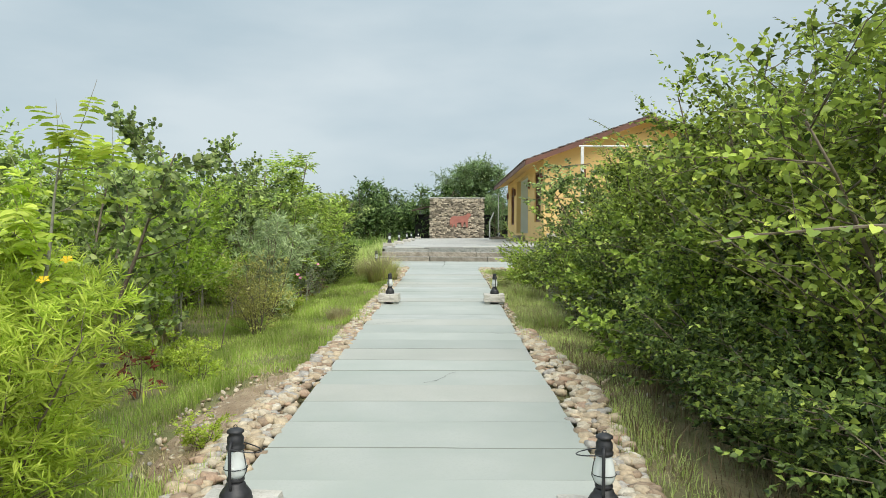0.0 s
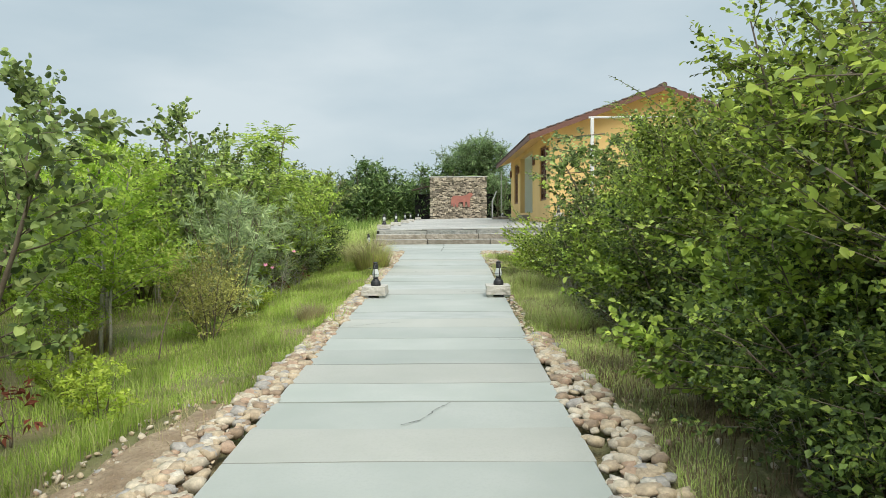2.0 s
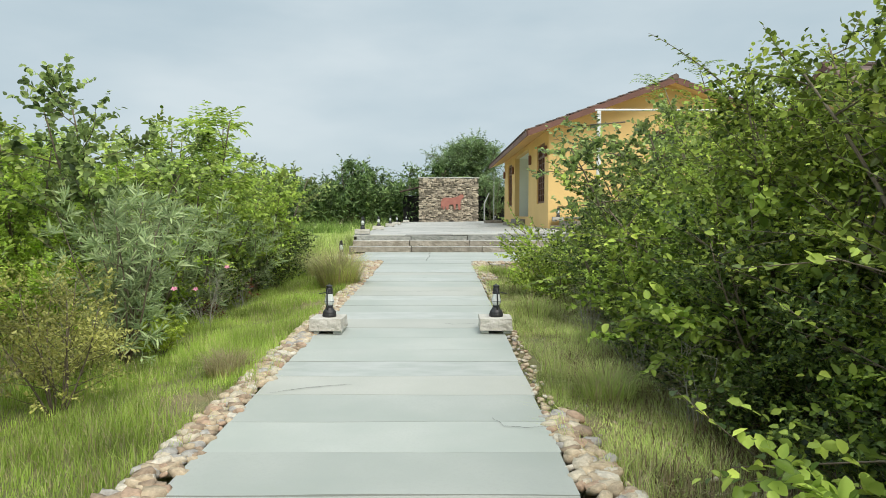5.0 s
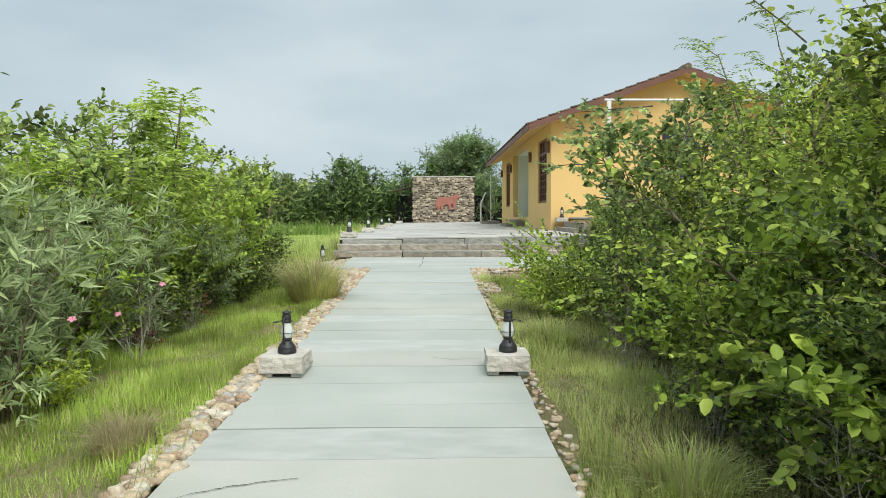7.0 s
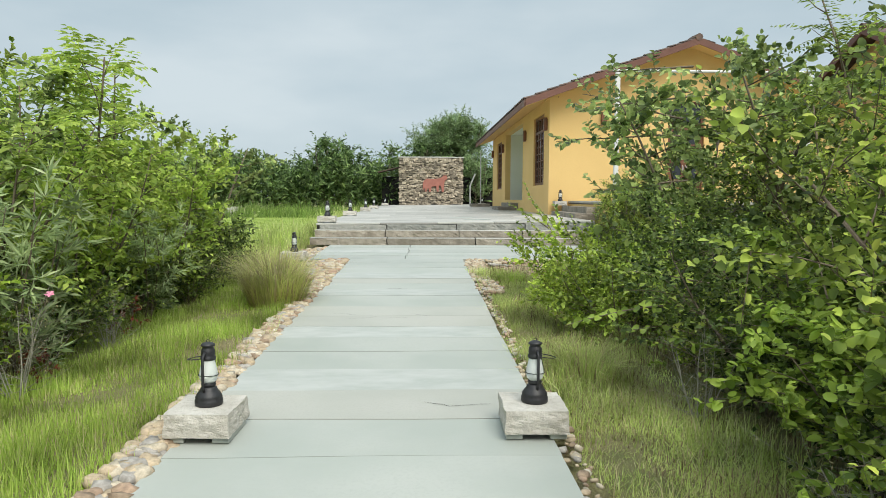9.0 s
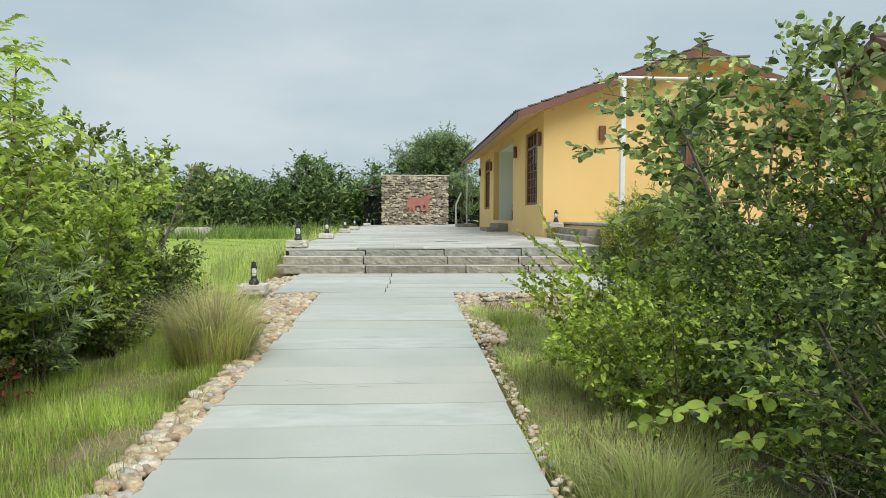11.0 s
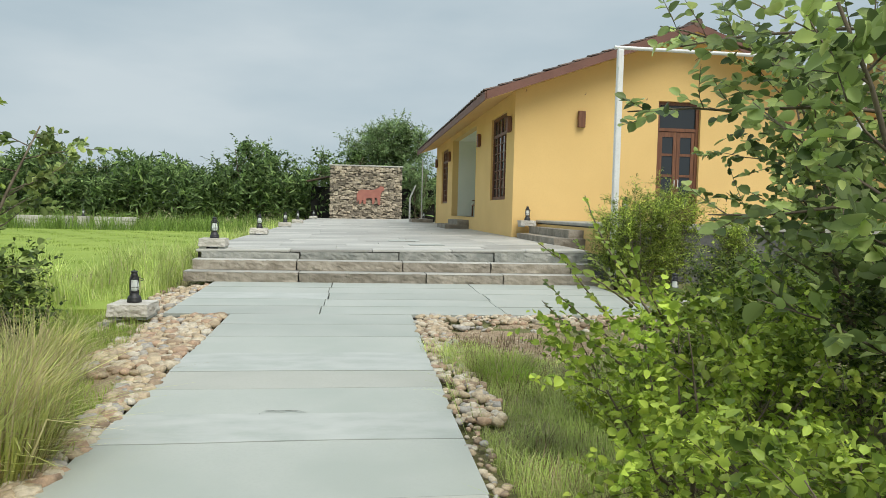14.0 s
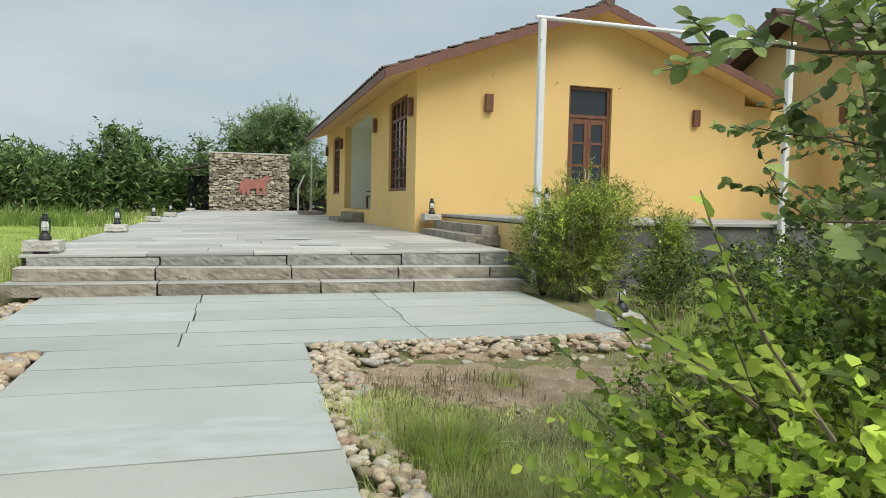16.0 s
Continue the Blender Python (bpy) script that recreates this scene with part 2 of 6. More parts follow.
M_LEAF_O = leaf_mat("leaf_dull_round", (0.06, 0.095, 0.036), (0.42, 0.53, 0.18), (0.55, 0.63, 0.22))
M_LEAF_N = leaf_mat("leaf_new_growth", (0.18, 0.27, 0.04), (0.54, 0.68, 0.11), (0.63, 0.73, 0.13))
M_LEAF_G = leaf_mat("leaf_mixed", (0.075, 0.13, 0.02), (0.42, 0.55, 0.1), (0.5, 0.61, 0.115))
M_GRASS = leaf_mat("grass_blades", (0.275, 0.395, 0.065), (0.48, 0.61, 0.14), (0.58, 0.56, 0.27), 0.5, 0.45)
M_GRASS_DULL = leaf_mat("dull_grass_blades", (0.37, 0.46, 0.12), (0.64, 0.73, 0.26), (0.67, 0.63, 0.36), 0.55, 0.45)
M_LAWN = leaf_mat("lawn_blades", (0.19, 0.28, 0.04), (0.30, 0.40, 0.075), None, 0.5, 0.45)
M_LITTER = leaf_mat("dead_stalks", (0.12, 0.085, 0.05), (0.30, 0.225, 0.13), (0.24, 0.27, 0.09), 0.6, 0.3)
M_REED = leaf_mat("reed_blades", (0.13, 0.21, 0.05), (0.27, 0.38, 0.09), None, 0.5, 0.4)
M_DRY = leaf_mat("dry_grass", (0.38, 0.32, 0.17), (0.60, 0.52, 0.31), (0.34, 0.40, 0.11), 0.6, 0.4)
M_YFLOWER = plain("yellow_petal", (0.80, 0.55, 0.02), 0.6)
M_PFLOWER = plain("pink_petal", (0.75, 0.28, 0.40), 0.6)


# ---------------------------------------------------------------- builders
def link_mesh(name, me, material, parent=None, label=""):
    me.materials.clear()
    me.materials.append(material)
    ob = new(name, me)
    if parent:
        ob.parent = parent
    if label:
        ob["label"] = label
    return ob


def part(name, bm, material, parent=None, label="", smooth=False):
    """One bmesh as one mesh object under a thing or a part."""
    me = bpy.data.meshes.new(name)
    bmesh.ops.recalc_face_normals(bm, faces=bm.faces)
    if smooth:
        for f in bm.faces:
            f.smooth = True
    bm.to_mesh(me)
    bm.free()
    return link_mesh(name, me, material, parent, label)


def empty(name, m=None):
    ob = new(name)
    if m is not None:
        ob.matrix_basis = m
    return ob


def box(x0, x1, y0, y1, z0, z1, bevel=0.0, bm=None):
    own = bm is None
    b = bmesh.new()
    bmesh.ops.create_cube(b, size=1, matrix=Matrix.LocRotScale(((x0 + x1) / 2, (y0 + y1) / 2, (z0 + z1) / 2), None, (x1 - x0, y1 - y0, z1 - z0)))
    if bevel:
        bmesh.ops.bevel(b, geom=list(b.edges), offset=bevel, segments=1, affect="EDGES")
    if own:
        return b
    me = bpy.data.meshes.new("tmp")
    b.to_mesh(me)
    b.free()
    bm.from_mesh(me)
    bpy.data.meshes.remove(me)
    return bm


def rough_box(sx, sy, sz, cut, amp, seed, top_flat=True):
    """A block with quarry-faced sides: its faces are cut up and pushed about by noise; the top stays sawn."""
    b = box(-sx / 2, sx / 2, -sy / 2, sy / 2, 0, sz)
    n = max(1, int(max(sx, sy) / cut))
    bmesh.ops.subdivide_edges(b, edges=list(b.edges), cuts=min(n, 10), use_grid_fill=True)
    for v in b.verts:
        p = Vector((v.co.x * 9 + seed * 7.3, v.co.y * 9, v.co.z * 12))
        d = noise.noise(p) * amp + noise.noise(p * 2.7) * amp * 0.5
        if abs(abs(v.co.x) - sx / 2) < 1e-4:
            v.co.x += math.copysign(d, v.co.x)
        if abs(abs(v.co.y) - sy / 2) < 1e-4:
            v.co.y += math.copysign(d, v.co.y)
        if not top_flat and v.co.z > sz - 1e-4:
            v.co.z += d * 0.5
    return b


def lathe(profile, n=20, cx=0, cy=0):
    b = bmesh.new()
    rings = [[b.verts.new((cx + r * math.cos(2 * math.pi * k / n), cy + r * math.sin(2 * math.pi * k / n), z)) for k in range(n)] for r, z in profile]
    for a, c in zip(rings, rings[1:]):
        for k in range(n):
            b.faces.new((a[k], a[(k + 1) % n], c[(k + 1) % n], c[k]))
    b.faces.new(rings[0][::-1])
    b.faces.new(rings[-1])
    return b


def tube(pts, r0, r1=None, n=6, bm=None):
    r1 = r0 if r1 is None else r1
    b = bm or bmesh.new()
    rings = []
    for i, p in enumerate(pts):
        p = Vector(p)
        d = (Vector(pts[min(i + 1, len(pts) - 1)]) - Vector(pts[max(i - 1, 0)])).normalized()
        s = d.orthogonal().normalized()
        u = d.cross(s)
        r = r0 + (r1 - r0) * i / (len(pts) - 1)
        rings.append([b.verts.new(p + (s * math.cos(2 * math.pi * k / n) + u * math.sin(2 * math.pi * k / n)) * r) for k in range(n)])
    for a, c in zip(rings, rings[1:]):
        for k in range(n):
            b.faces.new((a[k], a[(k + 1) % n], c[(k + 1) % n], c[k]))
    b.faces.new(rings[0][::-1])
    b.faces.new(rings[-1])
    return b


def np_mesh(name, verts, faces):
    """A mesh from arrays: verts (n, 3), faces (m, 3 or 4)."""
    me = bpy.data.meshes.new(name)
    m, k = faces.shape
    me.vertices.add(len(verts))
    me.vertices.foreach_set("co", np.ascontiguousarray(verts, dtype=np.float32).ravel())
    me.loops.add(m * k)
    me.loops.foreach_set("vertex_index", np.ascontiguousarray(faces, dtype=np.int32).ravel())
    me.polygons.add(m)
    me.polygons.foreach_set("loop_start", np.arange(0, m * k, k, dtype=np.int32))
    me.update(calc_edges=True)
    return me


def unit(a):
    return a / np.maximum(np.linalg.norm(a, axis=1, keepdims=True), 1e-9)


def leaf_mesh(name, P, D, N, Ln, Wd, droop=0.15, rounded=False, simple=False):
    """Folded oval leaves, two faces each along a midrib: pointed ones of four corners a side, rounded ones of five, simple ones a folded lozenge."""
    D, S = unit(D), unit(np.cross(D, N))
    N = np.cross(S, D)
    Ln, Wd = Ln[:, None], Wd[:, None]
    shape = ((0.16, 0.36), (0.48, 0.50), (0.82, 0.34)) if rounded else ((0.45, 0.55),) if simple else ((0.32, 0.5), (0.72, 0.40))
    side = lambda s: [P + D * Ln * u + S * Wd * w * s + N * (Wd * 0.32 * w - Ln * droop * u * u) for u, w in shape]
    v = np.stack([P, *side(1), P + D * Ln - N * Ln * droop, *side(-1)[::-1]], axis=1)
    n, k = len(P), v.shape[1]
    o = (np.arange(n) * k)[:, None]
    h = k // 2
    f = np.concatenate([o + np.arange(h + 1)[None, :], o + np.array([[0, *range(h, k)]])], axis=1).reshape(-1, h + 1)
    return np_mesh(name, v.reshape(-1, 3), f)


def blade_mesh(name, P, D, H, Wd, bend, coarse=False):
    """Grass blades: a quad and a tapering quad each, bent over along D."""
    n = len(P)
    D = unit(D)
    S = np.stack([-D[:, 1], D[:, 0], np.zeros(n)], axis=1)
    H, Wd, bend = H[:, None], Wd[:, None], bend[:, None]
    Z = np.array([[0, 0, 1.0]])
    mid = P + Z * H * 0.55 + D * H * bend * 0.3
    tip = P + Z * H * (1 - 0.35 * bend) + D * H * bend
    v = np.stack([P - S * Wd / 2, P + S * Wd / 2, mid + S * Wd * 0.4, mid - S * Wd * 0.4, tip + S * Wd * 0.06, tip - S * Wd * 0.06], axis=1)
    if coarse:
        v = v[:, [0, 1, 4]]
        return np_mesh(name, v.reshape(-1, 3), np.arange(n * 3).reshape(-1, 3))
    o = (np.arange(n) * 6)[:, None]
    f = np.concatenate([o + np.array([[0, 1, 2, 3]]), o + np.array([[3, 2, 4, 5]])], axis=1).reshape(-1, 4)
    return np_mesh(name, v.reshape(-1, 3), f)


def limb(rng, start, d, length, n, wob, lift):
    pts, p, d = [Vector(start)], Vector(start), Vector(d).normalized()
    for _ in range(n):
        d = (d + Vector((rng.uniform(-wob, wob), rng.uniform(-wob, wob), rng.uniform(-wob, wob) + lift))).normalized()
        p = p + d * (length / n)
        pts.append(p.copy())
    return pts


def along(pts, t):
    f = t * (len(pts) - 1)
    i = min(int(f), len(pts) - 2)
    return pts[i].lerp(pts[i + 1], f - i), (pts[i + 1] - pts[i]).normalized()


def plant(name, seed, height, radius, stems, subs, twigs, leaves, leaf_len, leaf_wid, bark, leaf, spread=35, lift=0.05,
          twig_len=0.35, first=0.15, stem_r=0.02, droop=0.15, whorl=False, sub_lift=0.04, up=0.95, rounded=False, simple=False, frond=False):
    """A shrub or tree: tapered stems, side limbs and twigs as one mesh, its leaves as another, under one Empty."""
    rng = random.Random(seed)
    nr = np.random.RandomState(seed)
    thing = empty(name)
    wood = bmesh.new()
    P, D, N, S = [], [], [], []
    for s in range(stems):
        a = 2 * math.pi * (s + rng.uniform(-0.3, 0.3)) / stems
        tilt = radians(spread) * rng.uniform(0.25, 1.0) if stems > 1 else radians(3)
        d = Vector((math.cos(a) * math.sin(tilt), math.sin(a) * math.sin(tilt), math.cos(tilt)))
        base = Vector((math.cos(a), math.sin(a), 0)) * (0.05 * radius if stems > 1 else 0)
        main = limb(rng, base, d, height * rng.uniform(0.8, 1.05) * (0.92 if stems > 1 else 1), 7, 0.13, lift)
        tube(main, stem_r * rng.uniform(0.8, 1.2), stem_r * 0.25, 5, wood)
        for b in range(subs):
            t = first + (1 - first) * (b + rng.random()) / subs
            p, md = along(main, min(t, 0.995))
            ang = rng.uniform(0, 2 * math.pi)
            side = Vector((math.cos(ang), math.sin(ang), 0))
            side = (side + Vector((md.x, md.y, 0)) * 0.5).normalized()
            bd = (side + md * rng.uniform(0.2, 0.9)).normalized()
            ln = radius * rng.uniform(0.45, 0.95) * (1.1 - 0.65 * t)
            br = limb(rng, p, bd, ln, 3, 0.2, sub_lift)
            tube(br, stem_r * 0.42 * (1.15 - 0.6 * t), stem_r * 0.1, 3, wood)
            for k in range(twigs):
                q, qd = along(br, 0.15 + 0.85 * (k + rng.random()) / twigs * 0.99)
                td = (qd * 0.8 + Vector((rng.uniform(-1, 1), rng.uniform(-1, 1), rng.uniform(-0.5, 0.9)))).normalized()
                tl = twig_len * rng.uniform(0.6, 1.2)
                tip = q + td * tl
                if k % 4 == 0 and not simple:
                    tube([q, tip], stem_r * 0.14, stem_r * 0.06, 3, wood)
                if frond:
                    # a feathered leaf: leaflets in pairs along a drooping stalk
                    cross = td.cross(Vector((0, 0, 1)))
                    cross = cross.normalized() if cross.length > 0.05 else Vector((1, 0, 0))
                    for j in range(leaves):
                        u = (j // 2 * 2 + 1.2) / leaves
                        P.append(q + td * tl * u - Vector((0, 0, 0.35 * tl * u * u)))
                        D.append(cross * (0.9 if j % 2 else -0.9) + td * 0.55 - Vector((0, 0, 0.3)))
                        N.append((0, 0, 1))
                        S.append(1.05 - 0.3 * u)
                    continue
                for j in range(leaves):
                    u = (j + 0.6) / leaves
                    if whorl:
                        u = 0.35 + 0.65 * u
                    P.append(q + td * tl * u)
                    D.append(td * 0.55)
                    N.append((0, 0, 1))
                    S.append(1.0 - 0.35 * u)
    part("trunk", wood, bark, thing, smooth=True)
    P, D, N, S = np.array(P), np.array(D), np.array(N, dtype=float), np.array(S)
    n = len(P)
    D = D + nr.normal(0, 0.16 if frond else 0.55, (n, 3)) * np.array([1, 1, 0.7])
    N = N * up + nr.normal(0, 0.22 if frond else 0.5, (n, 3))
    size = S * nr.uniform(0.65, 1.2, n)
    me = leaf_mesh("crown", P, D, N, leaf_len * size, leaf_wid * size * nr.uniform(0.85, 1.15, n), droop, rounded, simple)
    tagged(link_mesh("crown", me, leaf, thing), kind="stuff")
    return thing


def ground_z(x, y):
    """Height of the bare ground: it climbs gently with the path and falls off a little to both sides."""
    z = 0.0213 * min(max(y, -20), 23.2) - 0.05
    if x < -1.3 and y < 24:
        z -= 0.16 * min(1, (-1.3 - x) / 1.5)
    if x > 1.4 and y < 20:
        z -= 0.06 * min(1, (x - 1.4) / 1.0)
    return z


def path_z(y):
    return 0.0213 * y


def path_x(y):
    return -0.09 + 0.0095 * (y - 4)


def terrace_z(x, y):
    return 0.90 + 0.0125 * x + 0.003 * y


# ---------------------------------------------------------------- ground
def axis(a, b, step, far):
    mid = [a + i * step for i in range(int((b - a) / step) + 1)]
    return [-far, -far / 4, a - 60, a - 15] + mid + [mid[-1] + 15, mid[-1] + 60, far / 4, far]


def ground_top(x, y):
    """The ground as it lies, with its small unevenness beside the path."""
    if 1.15 < abs(x) < 20:
        return ground_z(x, y) + 0.035 * noise.noise(Vector((x * 1.3, y * 1.3, 0))) + 0.02 * noise.noise(Vector((x * 4, y * 4, 3)))
    return ground_z(x, y) - 0.05


def build_ground():
    xs, ys = axis(-14, 16, 0.3, 2500), axis(-8, 62, 0.4, 2500)
    V = np.array([(x, y, ground_top(x, y)) for y in ys for x in xs])
    w = len(xs)
    F = np.array([(j * w + i, j * w + i + 1, (j + 1) * w + i + 1, (j + 1) * w + i) for j in range(len(ys) - 1) for i in range(w - 1)])
    tagged(link_mesh("ground", np_mesh("ground", V, F), M_SOIL), "grassy soil that climbs gently beside the path", "ground", kind="structure")


build_ground()


def bare_earth(x, y, rx, ry, seed):
    """A trodden patch of sandy earth: a low dome with a ragged rim that sinks into the ground."""
    b = bmesh.new()
    n, rings = 64, 16
    grid = []
    for j in range(1, rings + 1):
        u, ring = j / rings, []
        for k in range(n):
            a = 2 * math.pi * k / n
            w = u * (1 + 0.28 * noise.noise(Vector((math.cos(a) * 1.6 + seed, math.sin(a) * 1.6, seed))))
            px, py = x + rx * w * math.cos(a), y + ry * w * math.sin(a)
            px = math.copysign(max(abs(px), 1.0), x)
            z = ground_z(px, py) + 0.028 * (1 - u ** 3) - 0.06 * u ** 6 + 0.03 * noise.noise(Vector((px * 4, py * 4, seed))) + 0.016 * noise.noise(Vector((px * 13, py * 13, seed)))
            ring.append(b.verts.new((px, py, z)))
        grid.append(ring)
    b.faces.new(grid[0])
    for p, q in zip(grid, grid[1:]):
        for k in range(n):
            b.faces.new((p[k], p[(k + 1) % n], q[(k + 1) % n], q[k]))
    tagged(part("bare_earth", b, M_DIRT, smooth=True), "patch of bare sandy earth beside the pebbles", "earth", kind="structure")


for spot in ((-1.55, 5.3, 0.42, 1.6, 1), (2.5, 19.6, 1.5, 0.95, 2), (-1.5, 18.8, 0.55, 1.7, 6), (-2.0, 22.2, 0.36, 1.3, 7)):
    bare_earth(*spot)

# ---------------------------------------------------------------- steps, landing, terrace base
STEP_Y, X_L, X_R = 23.45, -2.05, 4.35


def block_mesh(name, sx, sy, sz, cut, amp, seed):
    """A step block with a hewn face: cut into even facets and pushed about by noise; the top stays flat."""
    b = box(-sx / 2, sx / 2, -sy / 2, sy / 2, 0, sz)
    for axis_, size, step in ((0, sx, 0.055), (2, sz, 0.038), (1, sy, 0.12)):
        n = max(1, round(size / step))
        for k in range(1, n):
            no, co = [0, 0, 0], [0, 0, 0]
            no[axis_], co[axis_] = 1, (k / n) * size - (0 if axis_ == 2 else size / 2)
            bmesh.ops.bisect_plane(b, geom=b.verts[:] + b.edges[:] + b.faces[:], plane_co=co, plane_no=no)
    for v in b.verts:
        p = Vector((v.co.x * 9 + seed * 7.3, v.co.y * 8, v.co.z * 14 + seed))
        d = (noise.noise(p) + 0.7 * noise.noise(p * 2.3)) * amp - 0.4 * amp
        if v.co.z > sz - 1e-4:
            d *= 0.5
        if abs(abs(v.co.x) - sx / 2) < 1e-4:
            v.co.x -= math.copysign(abs(d) * 0.4, v.co.x)
        if abs(abs(v.co.y) - sy / 2) < 1e-4:
            v.co.y += math.copysign(d, v.co.y)
    me = bpy.data.meshes.new(name)
    bmesh.ops.recalc_face_normals(b, faces=b.faces)
    b.to_mesh(me)
    b.free()
    return me


def build_steps():
    rng = random.Random(5)
    top = 0.97
    base = path_z(STEP_Y)
    rise = (top - base) / 3
    for s in range(3):
        thing = tagged(empty("stone_step"), ["lowest rock-faced grey stone step of the terrace", "middle rock-faced stone step of the terrace", "top stone step edged with thin slabs"][s], "step", group="terrace steps", kind="structure")
        y0 = STEP_Y + 0.30 * s
        x, ends = X_L - 0.06 + 0.07 * s, X_R
        while x < ends - 0.05:
            w = min(rng.uniform(1.05, 1.6) if s == 2 else rng.uniform(1.2, 2.0), ends - x)
            if ends - (x + w) < 0.4:
                w = ends - x
            h = terrace_z(x + w / 2, y0) - 0.046 - (base + rise * 2) if s == 2 else rise - 0.008
            me = block_mesh("step_block", w - 0.014, 0.42, h, 0.10, 0.02, rng.random() * 9)
            ob = link_mesh("step_block", me, M_GREYROCK if s == 2 else M_ROUGH, thing)
            ob.location = (x + w / 2, y0 + 0.21 + rng.uniform(-0.006, 0.006), base + rise * s)
            if s < 2:
                tread = part("tread", box(-w / 2 + 0.006, w / 2 - 0.006, -0.215, 0.1, 0, 0.016, 0.004), M_TERR, thing, "smooth pale tread")
                tread.location = (x + w / 2, y0 + 0.21, base + rise * s + h - 0.012)
            x += w
        if s == 2:
            x = X_L
            while x < ends - 0.05:
                w = min(rng.uniform(1.2, 1.9), ends - x)
                if ends - (x + w) < 0.5:
                    w = ends - x
                b = box(-w / 2 + 0.004, w / 2 - 0.004, -0.004, 0.42, 0, 0.042, 0.008)
                ob = part("edge_slab", b, M_TERR, thing)
                ob.matrix_basis = pose(x + w / 2, y0, terrace_z(x + w / 2, y0) - 0.042, 0, -math.degrees(math.atan(0.0125)), 0)
                x += w


def build_terrace_base():
    xs, ys = (X_L, X_R), (STEP_Y + 0.75, 56.5)
    b = bmesh.new()
    lo = [b.verts.new((x, y, 0.2)) for x, y in ((xs[0], ys[0]), (xs[1], ys[0]), (xs[1], ys[1]), (xs[0], ys[1]))]
    hi = [b.verts.new((v.co.x, v.co.y, terrace_z(v.co.x, v.co.y) - 0.03)) for v in lo]
    b.faces.new(lo[::-1])
    b.faces.new(hi)
    for i in range(4):
        b.faces.new((lo[i], lo[(i + 1) % 4], hi[(i + 1) % 4], hi[i]))
    return tagged(part("terrace", b, M_MORTAR), "raised terrace paved with pale grey stone slabs", "terrace", kind="structure")


build_steps()
TERRACE = build_terrace_base()


# ---------------------------------------------------------------- the yellow building
GX0, GX1, GY0, GY1 = 4.30, 12.90, 29.60, 45.60
CX = (GX0 + GX1) / 2
EAVE_X, RAKE_Y, PITCH = 0.85, 0.65, 0.36
FLOOR_Z = 1.47


def roof_z(x):
    return 6.30 - PITCH * abs(x - CX)


def wall_with_holes(name, a, b, z0, z1, holes, thick, along_x, at, material, parent=None, top=None):
    """An upright wall from a to b along x or y, at the given coordinate, with rectangular holes (a, b, z0, z1) right through it."""
    us = sorted({a, b, *[h[0] for h in holes], *[h[1] for h in holes], *([CX] if top else [])})
    bm = bmesh.new()

    def slab(u0, u1, w0, w1, slope=False):
        pts = []
        for u, w in ((u0, w0), (u1, w0), (u1, top(u1) if slope else w1), (u0, top(u0) if slope else w1)):
            pts.append((u, w))
        for off in (0, thick):
            vs = [bm.verts.new((u, at + off, w) if along_x else (at + off, u, w)) for u, w in pts]
            bm.faces.new(vs)
            pairs = vs if off == 0 else pairs + vs
        for i in range(4):
            bm.faces.new((pairs[i], pairs[(i + 1) % 4], pairs[4 + (i + 1) % 4], pairs[4 + i]))

    for u0, u1 in zip(us, us[1:]):
        w = z0
        for h in sorted([h for h in holes if h[0] <= u0 + 1e-6 and h[1] >= u1 - 1e-6], key=lambda h: h[2]):
            if h[2] > w:
                slab(u0, u1, w, h[2])
            w = h[3]
        slab(u0, u1, w, z1, slope=bool(top))
    bmesh.ops.remove_doubles(bm, verts=bm.verts, dist=1e-5)
    return part(name, bm, material, parent)


W1, W2, PORCH, DOOR = (30.5, 32.5, 1.98, 4.26), (41.65, 43.6, 1.98, 4.26), (35.0, 40.3, FLOOR_Z, 4.42), (7.99, 9.12, FLOOR_Z, 4.54)


